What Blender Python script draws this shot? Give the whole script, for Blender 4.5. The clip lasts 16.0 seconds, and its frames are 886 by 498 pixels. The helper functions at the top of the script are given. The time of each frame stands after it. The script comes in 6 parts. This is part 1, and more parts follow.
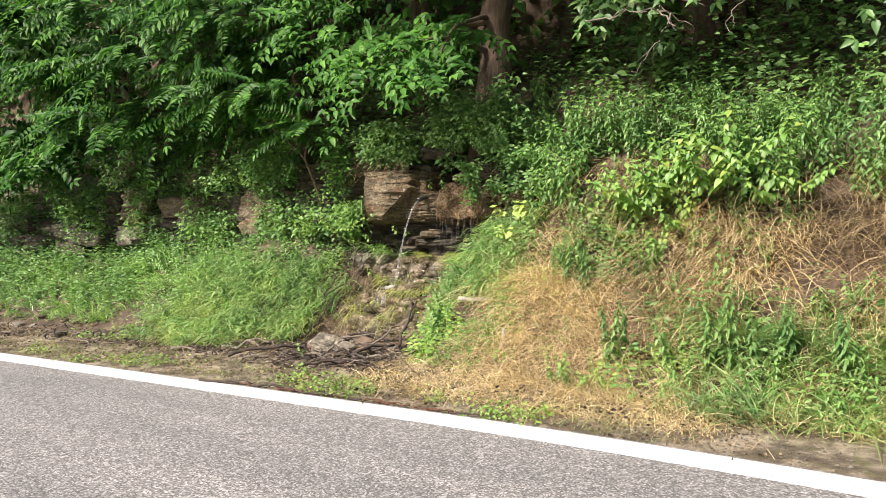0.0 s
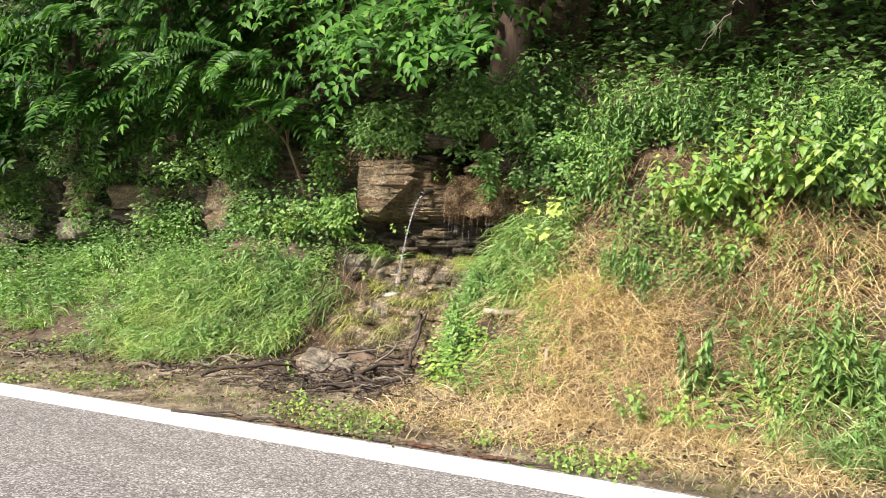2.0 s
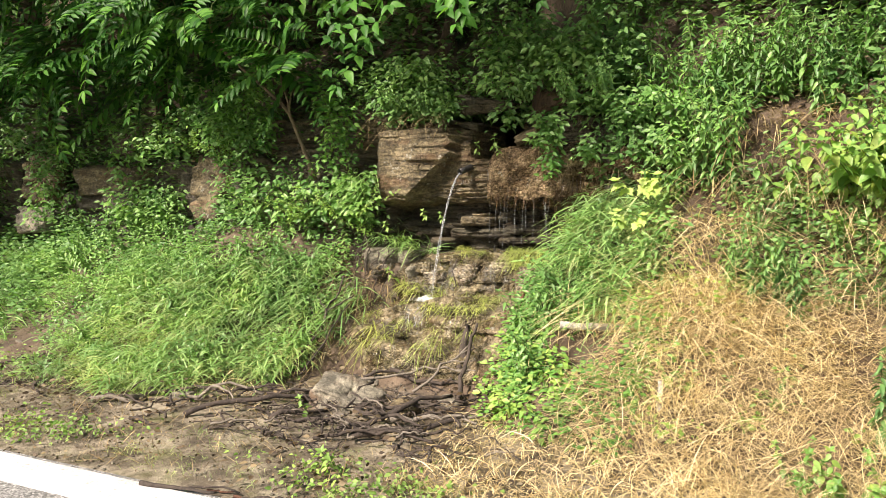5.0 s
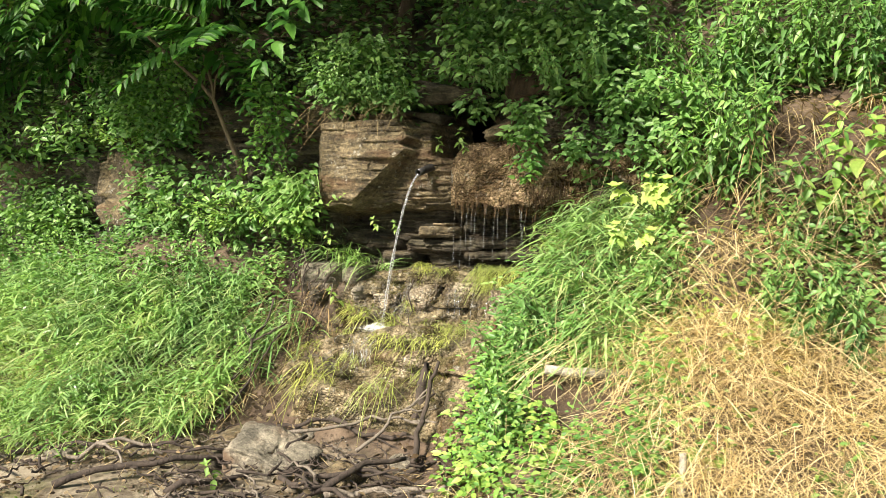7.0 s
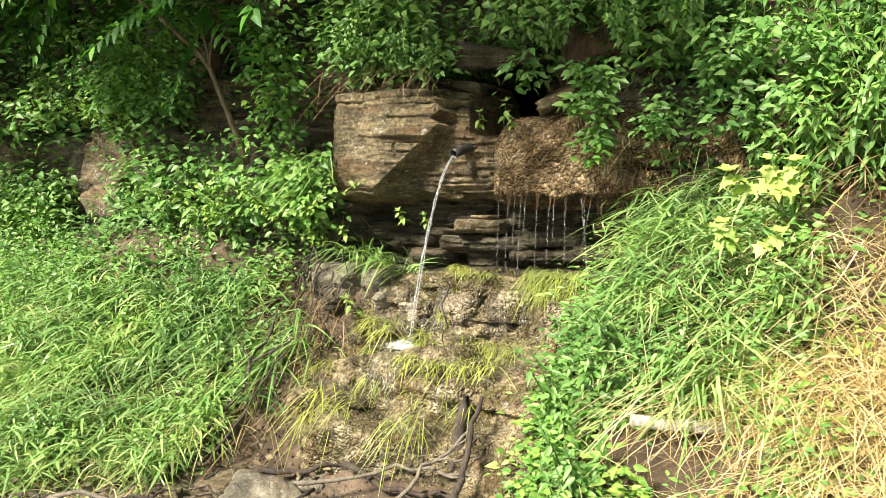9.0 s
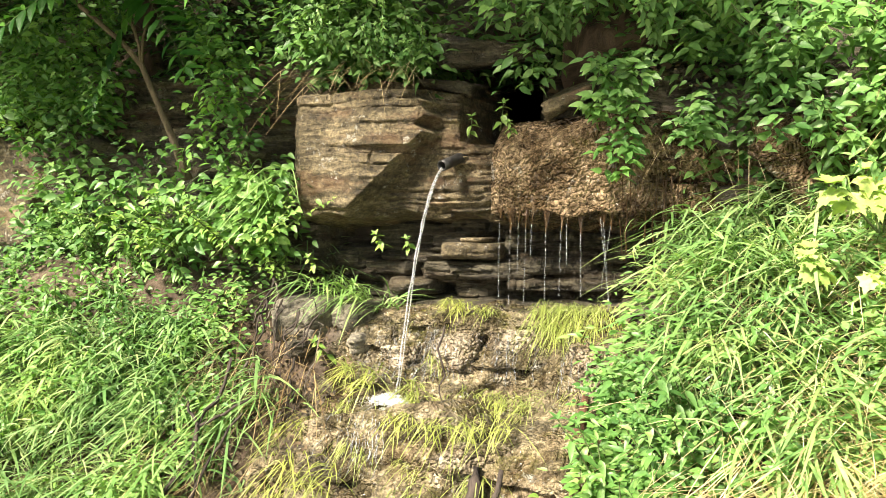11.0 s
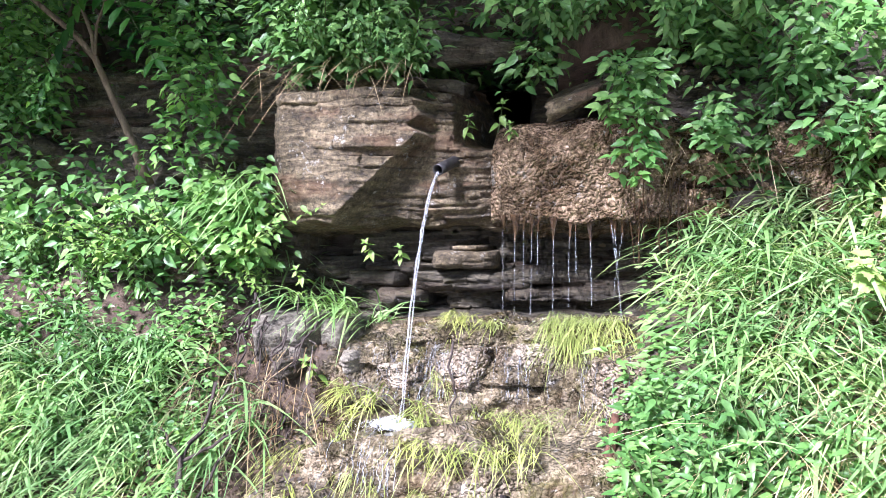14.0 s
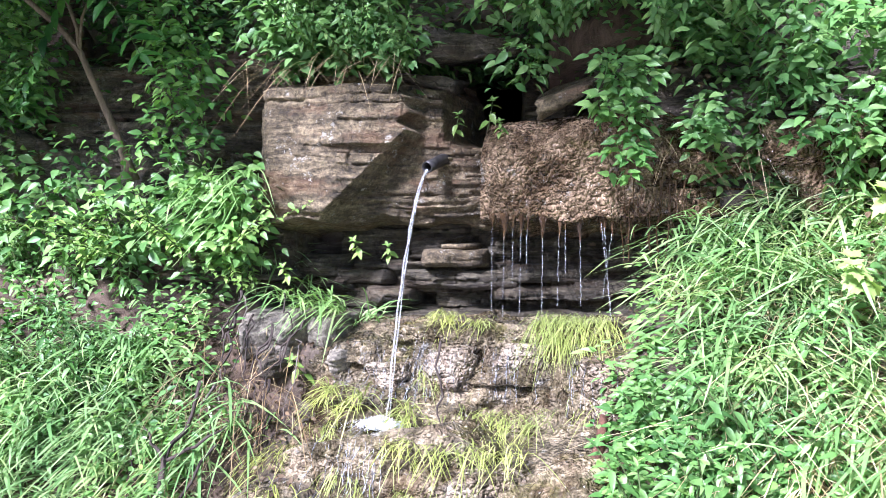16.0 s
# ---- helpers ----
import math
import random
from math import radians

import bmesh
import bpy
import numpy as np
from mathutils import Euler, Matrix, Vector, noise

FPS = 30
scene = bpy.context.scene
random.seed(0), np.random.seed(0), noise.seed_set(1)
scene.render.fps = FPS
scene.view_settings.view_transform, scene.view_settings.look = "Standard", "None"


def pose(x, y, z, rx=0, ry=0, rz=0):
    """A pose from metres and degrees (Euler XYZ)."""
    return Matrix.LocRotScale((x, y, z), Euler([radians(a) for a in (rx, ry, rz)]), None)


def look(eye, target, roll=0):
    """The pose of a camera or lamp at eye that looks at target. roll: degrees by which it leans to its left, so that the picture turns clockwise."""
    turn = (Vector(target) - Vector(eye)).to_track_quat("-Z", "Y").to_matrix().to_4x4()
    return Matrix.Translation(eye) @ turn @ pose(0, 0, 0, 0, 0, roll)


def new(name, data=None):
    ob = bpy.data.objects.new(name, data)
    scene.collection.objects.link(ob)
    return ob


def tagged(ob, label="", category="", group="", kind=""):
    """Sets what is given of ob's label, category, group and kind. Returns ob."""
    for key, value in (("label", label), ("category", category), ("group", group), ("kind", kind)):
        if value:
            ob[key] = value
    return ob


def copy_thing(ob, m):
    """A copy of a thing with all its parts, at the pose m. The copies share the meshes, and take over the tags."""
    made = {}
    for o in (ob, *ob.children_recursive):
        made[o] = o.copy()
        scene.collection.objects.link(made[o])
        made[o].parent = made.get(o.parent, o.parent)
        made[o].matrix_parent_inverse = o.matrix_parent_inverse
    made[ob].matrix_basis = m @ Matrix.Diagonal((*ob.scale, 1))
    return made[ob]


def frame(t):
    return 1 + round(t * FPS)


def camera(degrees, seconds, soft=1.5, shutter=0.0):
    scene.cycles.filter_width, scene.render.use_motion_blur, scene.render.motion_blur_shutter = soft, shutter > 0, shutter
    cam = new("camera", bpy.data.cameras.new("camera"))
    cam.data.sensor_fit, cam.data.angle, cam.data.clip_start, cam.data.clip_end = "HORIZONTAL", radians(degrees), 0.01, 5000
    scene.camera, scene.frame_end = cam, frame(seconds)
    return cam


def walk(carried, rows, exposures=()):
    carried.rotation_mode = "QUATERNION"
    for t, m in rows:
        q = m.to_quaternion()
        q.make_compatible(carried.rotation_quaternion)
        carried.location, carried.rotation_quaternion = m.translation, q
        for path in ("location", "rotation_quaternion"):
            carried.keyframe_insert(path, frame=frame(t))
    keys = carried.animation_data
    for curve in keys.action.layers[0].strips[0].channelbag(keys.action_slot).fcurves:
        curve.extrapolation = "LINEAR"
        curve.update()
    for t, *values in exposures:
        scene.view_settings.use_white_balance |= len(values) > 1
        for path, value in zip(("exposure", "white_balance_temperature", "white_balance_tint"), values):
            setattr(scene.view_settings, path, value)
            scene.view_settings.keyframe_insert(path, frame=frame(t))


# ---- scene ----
from mathutils.bvhtree import BVHTree

# ---- camera: x runs along the road, y into the bank, the edge line is at y = 0 ----
cam = camera(62.6, 16.0, soft=0.55)
METRES, EYE, TURN = 7.2, 1.37, 31.3
ROWS = [
    (0.0, 0.0, 0.0, 0.0, 0.0, 0.0, -0.0),
    (0.5, -0.0331, 0.0485, -0.0044, -2.86, -0.31, -1.08),
    (1.0, -0.0592, 0.0972, -0.0002, -3.99, -1.58, -1.19),
    (1.5, -0.0857, 0.1479, 0.0015, -3.15, 0.03, -1.41),
    (2.0, -0.1085, 0.1887, 0.0009, -4.48, 0.13, -1.14),
    (2.5, -0.1251, 0.2295, 0.0032, -4.65, -0.67, -1.36),
    (3.0, -0.1437, 0.2723, 0.0031, -2.46, -0.97, -1.64),
    (3.5, -0.1633, 0.3113, 0.0053, -4.5, 0.09, -0.86),
    (4.0, -0.1645, 0.3552, 0.0092, -4.18, -1.07, 0.22),
    (6.5, -0.1404, 0.5699, 0.0241, -6.9, -1.68, -1.12),
    (7.0, -0.136, 0.6102, 0.0276, -8.03, -1.25, -0.67),
    (7.5, -0.1291, 0.6452, 0.0331, -5.48, 0.73, -1.66),
    (8.0, -0.1247, 0.6868, 0.0326, -5.81, -1.68, -1.78),
    (8.5, -0.1284, 0.7251, 0.0375, -7.75, -1.63, -1.33),
    (9.0, -0.1274, 0.7613, 0.0383, -5.87, -2.6, -0.7),
    (11.5, -0.1705, 0.8941, 0.0464, -11.58, -0.66, 0.06),
    (12.0, -0.1892, 0.9102, 0.0481, -12.46, 0.09, 0.03),
    (12.5, -0.2016, 0.9211, 0.0502, -15.58, -0.49, 0.52),
    (13.0, -0.2019, 0.9229, 0.0497, -15.47, -0.97, 0.55),
    (13.5, -0.2025, 0.9221, 0.0496, -16.38, -0.94, 0.4),
    (14.0, -0.2026, 0.9224, 0.0495, -17.14, -1.25, 0.52),
    (14.5, -0.2022, 0.9237, 0.05, -16.89, -1.57, 0.17),
    (15.0, -0.2007, 0.9254, 0.0495, -15.99, -1.45, 0.04),
    (15.5, -0.1986, 0.9265, 0.0493, -16.46, -1.59, 0.11),
    (16.0, -0.1977, 0.9262, 0.0495, -17.64, -1.4, 0.21),
]
START = pose(5.67, -5.04, EYE, 0.0, 0.0, TURN)
EXPOSURES = [(0.0, 1.07, 6900, 20), (4.0, 1.18, 7200, 19), (9.0, 1.43, 7350, 9), (11.5, 1.71, 7350, 13), (12.5, 1.74, 7350, 13), (13.0, 1.76, 5650, 32), (16.0, 1.77, 5350, 32)]
walk(cam, [(t, START @ pose(METRES * x, METRES * y, METRES * z, 90 + pitch, roll, yaw)) for t, x, y, z, yaw, pitch, roll in ROWS], EXPOSURES)

# ---- light: a bright overcast sky, with a veiled sun behind the camera ----
world = bpy.data.worlds.new("sky")
scene.world = world
world.use_nodes = True
wn, wl = world.node_tree.nodes, world.node_tree.links
sky = wn.new("ShaderNodeTexSky")
sky.sky_type, sky.sun_disc = "NISHITA", False
SUN_UP, SUN_ROUND = 40.0, 203.0
sky.sun_elevation, sky.sun_rotation = radians(SUN_UP), radians(SUN_ROUND)
wn["Background"].inputs["Strength"].default_value = 0.055
wl.new(sky.outputs[0], wn["Background"].inputs["Color"])
sun_data = bpy.data.lights.new("sun", "SUN")
sun_data.energy, sun_data.angle, sun_data.color = 5.0, radians(13.0), (1.0, 0.96, 0.89)
sun = new("sun", sun_data)
a, e = radians(SUN_ROUND), radians(SUN_UP)
sun_dir = Vector((math.sin(a) * math.cos(e), math.cos(a) * math.cos(e), math.sin(e)))
sun.matrix_world = look(sun_dir * 30, (0, 0, 0))

# ---- noise and mesh tools ----
RNG = np.random.default_rng(7)
LATTICE = np.random.default_rng(3).random((64, 64, 64)).astype(np.float32)


def vnoise(p, scale=1.0, seed=0):
    """Smooth noise of 0 to 1 at the points p (n, 3)."""
    q = np.asarray(p, float) * scale + seed * 17.31
    c = np.floor(q).astype(int)
    f = q - c
    f = f * f * (3 - 2 * f)
    out = 0
    for dx in (0, 1):
        for dy in (0, 1):
            for dz in (0, 1):
                w = (f[:, 0] if dx else 1 - f[:, 0]) * (f[:, 1] if dy else 1 - f[:, 1]) * (f[:, 2] if dz else 1 - f[:, 2])
                out = out + w * LATTICE[(c[:, 0] + dx) % 64, (c[:, 1] + dy) % 64, (c[:, 2] + dz) % 64]
    return out


def fbm(p, scale=1.0, octaves=4, seed=0):
    out, amp, total = 0, 1.0, 0
    for o in range(octaves):
        out = out + amp * vnoise(p, scale * 2.03 ** o, seed + o)
        total += amp
        amp *= 0.5
    return out / total - 0.5


def mesh_of(name, verts, faces, mats, smooth=False, face_mat=None, attrs=None):
    """A mesh out of arrays; faces is an (n, k) array or a list of such."""
    me = bpy.data.meshes.new(name)
    groups = faces if isinstance(faces, list) else [faces]
    groups = [np.asarray(g, np.int32) for g in groups if len(g)]
    me.vertices.add(len(verts))
    me.vertices.foreach_set("co", np.asarray(verts, np.float32).ravel())
    loops = np.concatenate([g.ravel() for g in groups])
    sizes = np.concatenate([np.full(len(g), g.shape[1], np.int32) for g in groups])
    me.loops.add(len(loops))
    me.loops.foreach_set("vertex_index", loops)
    me.polygons.add(len(sizes))
    me.polygons.foreach_set("loop_start", np.concatenate([[0], np.cumsum(sizes)[:-1]]).astype(np.int32))
    if smooth:
        me.polygons.foreach_set("use_smooth", np.ones(len(sizes), bool))
    for m in mats if isinstance(mats, (list, tuple)) else [mats]:
        me.materials.append(m)
    if face_mat is not None:
        me.polygons.foreach_set("material_index", np.asarray(face_mat, np.int32))
    for key, values in (attrs or {}).items():
        me.attributes.new(key, "FLOAT", "POINT").data.foreach_set("value", np.asarray(values, np.float32))
    me.update(calc_edges=True)
    me.validate()
    return me


def thing(name, mesh, label, category, group="", kind="", at=None):
    ob = tagged(new(name, mesh), label, category, group, kind)
    if at is not None:
        ob.matrix_world = at
    return ob


def child(name, mesh, parent, label=""):
    ob = new(name, mesh)
    ob.parent = parent
    return tagged(ob, label) if label else ob


def grid_faces(nu, nv, wrap=False):
    i = np.arange(nu if wrap else nu - 1)[:, None]
    j = np.arange(nv - 1)[None, :]
    a, b = i * nv + j, ((i + 1) % nu) * nv + j
    return np.stack([a, b, b + 1, a + 1], -1).reshape(-1, 4)


def smoothstep(a, b, x):
    t = np.clip((np.asarray(x, float) - a) / (b - a), 0, 1)
    return t * t * (3 - 2 * t)

# ---- materials ----
def nodes_of(name):
    m = bpy.data.materials.new(name)
    m.use_nodes = True
    t = m.node_tree
    return m, t, t.nodes["Principled BSDF"]


def node(t, kind, links=(), **values):
    n = t.nodes.new(kind)
    for key, value in values.items():
        n.inputs[key.replace("_", " ")].default_value = value
    for key, socket in links:
        t.links.new(socket, n.inputs[key])
    return n


def ramp(t, socket, stops):
    n = t.nodes.new("ShaderNodeValToRGB")
    while len(n.color_ramp.elements) < len(stops):
        n.color_ramp.elements.new(0.5)
    for el, (pos, rgb) in zip(n.color_ramp.elements, stops):
        el.position, el.color = pos, (*rgb, 1) if len(rgb) == 3 else rgb
    t.links.new(socket, n.inputs["Fac"])
    return n.outputs["Color"]


def mixed(t, fac, a, b, blend="MIX"):
    n = t.nodes.new("ShaderNodeMix")
    n.data_type, n.blend_type = "RGBA", blend
    for key, value in (("Factor", fac), (6, a), (7, b)):
        sock = n.inputs[0] if key == "Factor" else n.inputs[key]
        if isinstance(value, (int, float)):
            sock.default_value = value
        elif isinstance(value, tuple):
            sock.default_value = (*value, 1)
        else:
            t.links.new(value, sock)
    return n.outputs[2]


def place(t, scale=(1, 1, 1)):
    g = t.nodes.new("ShaderNodeNewGeometry")
    return node(t, "ShaderNodeMapping", [("Vector", g.outputs["Position"])], Scale=scale).outputs[0]


def noised(t, vec, scale, detail=6.0, rough=0.6, distort=0.0):
    return node(t, "ShaderNodeTexNoise", [("Vector", vec)], Scale=scale, Detail=detail, Roughness=rough, Distortion=distort).outputs["Fac"]


def attr(t, name):
    n = t.nodes.new("ShaderNodeAttribute")
    n.attribute_name = name
    return n.outputs["Fac"]


def bumped(t, b, height, strength, distance=0.02):
    n = node(t, "ShaderNodeBump", [("Height", height)], Strength=strength, Distance=distance)
    t.links.new(n.outputs[0], b.inputs["Normal"])


def rock_material(name, dark, mid, light, lichen=0.0, wet=0.0, moss=0.0, strata=5.0, rough=0.85, cracks=1.0, speck=0.7, pebble=0.0, rust_share=0.5):
    """Layered sandstone with grain, cracks, stains, pale flecks (lichen, or painted glints on wet ledges), moss and wet
    streaks.
    """
    m, t, b = nodes_of(name)
    p = place(t)
    flat = place(t, (1, 1, strata))
    big, fine, grit = noised(t, flat, 4.2, 9, 0.72, 0.5), noised(t, p, 38, 6, 0.75), noised(t, p, 130, 3, 0.7)
    col = ramp(t, big, [(0.32, dark), (0.47, mid), (0.62, light)])
    col = mixed(t, speck, col, ramp(t, fine, [(0.34, (0.16, 0.15, 0.14)), (0.5, (0.5, 0.49, 0.47)), (0.66, (0.9, 0.88, 0.82))]), "OVERLAY")
    col = mixed(t, 0.4, col, ramp(t, grit, [(0.35, (0.2, 0.2, 0.2)), (0.65, (0.8, 0.8, 0.78))]), "OVERLAY")
    rust = ramp(t, noised(t, flat, 1.7, 5, 0.7), [(0.52, (0, 0, 0)), (0.62, (rust_share,) * 3)])
    col = mixed(t, rust, col, (0.19, 0.095, 0.045))
    bend = node(t, "ShaderNodeVectorMath", [(0, place(t, (1, 1, strata * .8))), (1, node(t, "ShaderNodeTexNoise", [("Vector", p)], Scale=7.0, Detail=3.0).outputs["Color"])])
    edge = t.nodes.new("ShaderNodeTexVoronoi")
    edge.feature = "DISTANCE_TO_EDGE"
    edge.inputs["Scale"].default_value = 3.6
    t.links.new(bend.outputs[0], edge.inputs["Vector"])
    gap = ramp(t, edge.outputs["Distance"], [(0.0, (1 - cracks,) * 3), (0.035, (1, 1, 1))])
    col = mixed(t, 1.0, col, gap, "MULTIPLY")
    # Pale flecks: lichen on the block, painted water glints on the apron.
    if lichen:
        spot = ramp(t, noised(t, p, 11, 6, 0.8), [(0.60, (0, 0, 0)), (0.645, (lichen,) * 3)])
        col = mixed(t, spot, col, (0.42, 0.41, 0.35))
    if moss:
        spot = ramp(t, noised(t, p, 4.5, 8, 0.75), [(0.64 - 0.2 * moss, (0, 0, 0)), (0.76 - 0.2 * moss, (0.85,) * 3)])
        col = mixed(t, spot, col, ramp(t, fine, [(0.35, (0.03, 0.032, 0.008)), (0.6, (0.13, 0.125, 0.025))]))
    t.links.new(col, b.inputs["Base Color"])
    gloss = ramp(t, noised(t, place(t, (3, 3, 0.8)), 2.5, 5), [(0.4, (rough,) * 3), (0.58, (rough - 0.65 * wet,) * 3)])
    t.links.new(gloss, b.inputs["Roughness"])
    h = mixed(t, 0.45, mixed(t, 0.5, big, gap), mixed(t, 0.4, fine, grit))
    if pebble:
        cell = t.nodes.new("ShaderNodeTexVoronoi")
        cell.inputs["Scale"].default_value = 52.0
        t.links.new(node(t, "ShaderNodeVectorMath", [(0, p), (1, mixed(t, 0.94, node(t, "ShaderNodeTexNoise", [("Vector", p)], Scale=18.0, Detail=4.0).outputs["Color"], (0.5, 0.5, 0.5)))]).outputs[0], cell.inputs["Vector"])
        h = mixed(t, pebble, h, ramp(t, cell.outputs["Distance"], [(0.0, (1, 1, 1)), (0.75, (0, 0, 0))]))
    bumped(t, b, h, 1.0, 0.06)
    return m


def earth_material(name, stops, scale=5.0, grain=70.0, rough=0.95, bump=0.8):
    m, t, b = nodes_of(name)
    p = place(t)
    big, fine = noised(t, p, scale, 7, 0.65), noised(t, p, grain, 4, 0.7)
    col = mixed(t, 0.6, ramp(t, big, stops), ramp(t, fine, [(0.3, (0.3, 0.28, 0.26)), (0.7, (0.8, 0.78, 0.75))]), "OVERLAY")
    t.links.new(col, b.inputs["Base Color"])
    b.inputs["Roughness"].default_value = rough
    bumped(t, b, mixed(t, 0.5, big, fine), bump, 0.03)
    return m


def leaf_material(name, colours, gloss=0.42, through_light=0.30, shine=0.3, single=False):
    """Leaves that let some light through; each leaf has its own shade of green."""
    m, t, b = nodes_of(name)
    g = t.nodes.new("ShaderNodeNewGeometry")
    rnd = t.nodes.new("ShaderNodeObjectInfo").outputs["Random"] if single else g.outputs["Random Per Island"]
    n = len(colours) - 1
    col = ramp(t, rnd, [(i / n, c) for i, c in enumerate(colours)])
    patch = noised(t, place(t), 1.6, 4)
    col = mixed(t, 0.55, col, ramp(t, patch, [(0.36, (0.22, 0.28, 0.26)), (0.64, (0.68, 0.64, 0.46))]), "OVERLAY")
    fine = noised(t, place(t), 45, 3)
    col = mixed(t, 0.25, col, ramp(t, fine, [(0.35, (0.3, 0.3, 0.3)), (0.65, (0.75, 0.75, 0.7))]), "OVERLAY")
    t.links.new(col, b.inputs["Base Color"])
    b.inputs["Roughness"].default_value = gloss
    b.inputs["Specular IOR Level"].default_value = shine
    bumped(t, b, fine, 0.25, 0.01)
    tr = node(t, "ShaderNodeBsdfTranslucent", [("Color", mixed(t, 1.0, col, (1.0, 1.15, 0.55), "MULTIPLY"))])
    mix = node(t, "ShaderNodeMixShader", [(1, b.outputs[0]), (2, tr.outputs[0])], Fac=through_light)
    t.links.new(mix.outputs[0], t.nodes["Material Output"].inputs["Surface"])
    return m


def bark_material(name, dark, light, scale=14.0):
    m, t, b = nodes_of(name)
    p = place(t, (1, 1, 0.18))
    big, fine = noised(t, p, scale, 6, 0.7, 0.6), noised(t, place(t), 90, 3)
    t.links.new(mixed(t, 0.3, ramp(t, big, [(0.35, dark), (0.65, light)]), ramp(t, fine, [(0.3, dark), (0.7, light)])), b.inputs["Base Color"])
    b.inputs["Roughness"].default_value = 0.9
    bumped(t, b, big, 1.0, 0.02)
    return m


ROCK = rock_material("sandstone", (0.028, 0.022, 0.012), (0.102, 0.081, 0.045), (0.251, 0.205, 0.125), lichen=0.8, wet=0.35, speck=1.0, strata=3.2, cracks=0.35, rust_share=0.4)
ROCK_WET = rock_material("wet_sandstone", (0.029, 0.021, 0.011), (0.129, 0.088, 0.051), (0.456, 0.338, 0.218), lichen=0.55, wet=1.0, moss=0.35, strata=1.0, cracks=0.3, speck=1.0, rough=0.26, pebble=0.75, rust_share=0.25)
ROCK_RUST = rock_material("rusty_wet_fringe", (0.019, 0.011, 0.006), (0.058, 0.034, 0.017), (0.138, 0.085, 0.042), wet=0.9, moss=0.3, strata=1.0, cracks=0.1, rough=0.4, rust_share=0.5)
# Darker copy of the sandstone: damp, with the shade of recesses put into its colour.
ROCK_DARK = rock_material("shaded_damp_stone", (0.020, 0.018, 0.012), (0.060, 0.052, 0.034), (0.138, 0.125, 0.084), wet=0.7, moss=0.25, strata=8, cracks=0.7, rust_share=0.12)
ROCK_GREY = rock_material("grey_stone", (0.074, 0.068, 0.055), (0.180, 0.165, 0.130), (0.350, 0.320, 0.252), lichen=0.35, strata=2.0, cracks=0.35)
# The lichen flecks here are pale spots painted in as wet glints.
ROCK_APRON = rock_material("algae_covered_wet_stone", (0.024, 0.020, 0.012), (0.106, 0.088, 0.052), (0.371, 0.312, 0.208), lichen=0.75, wet=1.0, moss=0.55, strata=1.8, cracks=0.4, speck=1.0, rough=0.6, pebble=0.4, rust_share=0.2)
# Pale stone, whitened further so that wet glints are part of the colour.
ROCK_PALE = rock_material("pale_wet_glint_stone", (0.053, 0.042, 0.025), (0.212, 0.175, 0.122), (0.509, 0.450, 0.344), wet=0.95, moss=0.35, strata=1.2, cracks=0.75, speck=1.0, rough=0.5, pebble=0.6, rust_share=0.3)
ROCK_BROWN = rock_material("brown_bedded_stone", (0.026, 0.022, 0.014), (0.079, 0.068, 0.043), (0.177, 0.155, 0.104), lichen=0.3, wet=0.5, moss=0.3, strata=5, cracks=0.5, rust_share=0.35)
SOIL = earth_material("bank_soil", [(0.3, (0.035, 0.024, 0.016)), (0.5, (0.085, 0.058, 0.038)), (0.7, (0.16, 0.12, 0.08))])
MUD = earth_material("verge_mud", [(0.3, (0.05, 0.042, 0.03)), (0.5, (0.13, 0.11, 0.075)), (0.7, (0.24, 0.21, 0.15))], 3.5, 60)


def bank_material():
    """Soil on the slopes, stone where the bed shows, mud on the verge."""
    m, t, b = nodes_of("bank")
    p, flat = place(t), place(t, (1, 1, 6))
    big, fine = noised(t, p, 4, 7, 0.65), noised(t, p, 75, 4, 0.7)
    soil = ramp(t, big, [(0.3, (0.03, 0.02, 0.013)), (0.5, (0.085, 0.058, 0.038)), (0.72, (0.18, 0.132, 0.092))])
    layer = noised(t, flat, 3, 8, 0.65, 0.4)
    stone = ramp(t, layer, [(0.3, (0.022, 0.019, 0.016)), (0.5, (0.075, 0.062, 0.048)), (0.68, (0.16, 0.135, 0.105))])
    mud = ramp(t, noised(t, p, 2.6, 8, 0.72), [(0.34, (0.03, 0.022, 0.014)), (0.48, (0.13, 0.105, 0.072)), (0.6, (0.34, 0.295, 0.22))])
    green = ramp(t, noised(t, p, 3.2, 7, 0.75), [(0.52, (0, 0, 0)), (0.62, (0.6,) * 3)])
    mud = mixed(t, green, mud, (0.11, 0.12, 0.035))
    col = mixed(t, attr(t, "rock"), soil, stone)
    col = mixed(t, attr(t, "mud"), col, mud)
    col = mixed(t, 0.55, col, ramp(t, fine, [(0.3, (0.3, 0.29, 0.27)), (0.7, (0.8, 0.79, 0.76))]), "OVERLAY")
    t.links.new(col, b.inputs["Base Color"])
    t.links.new(ramp(t, noised(t, p, 1.8, 5), [(0.42, (0.9,) * 3), (0.58, (0.5,) * 3)]), b.inputs["Roughness"])
    bumped(t, b, mixed(t, 0.5, layer, fine), 0.9, 0.04)
    return m


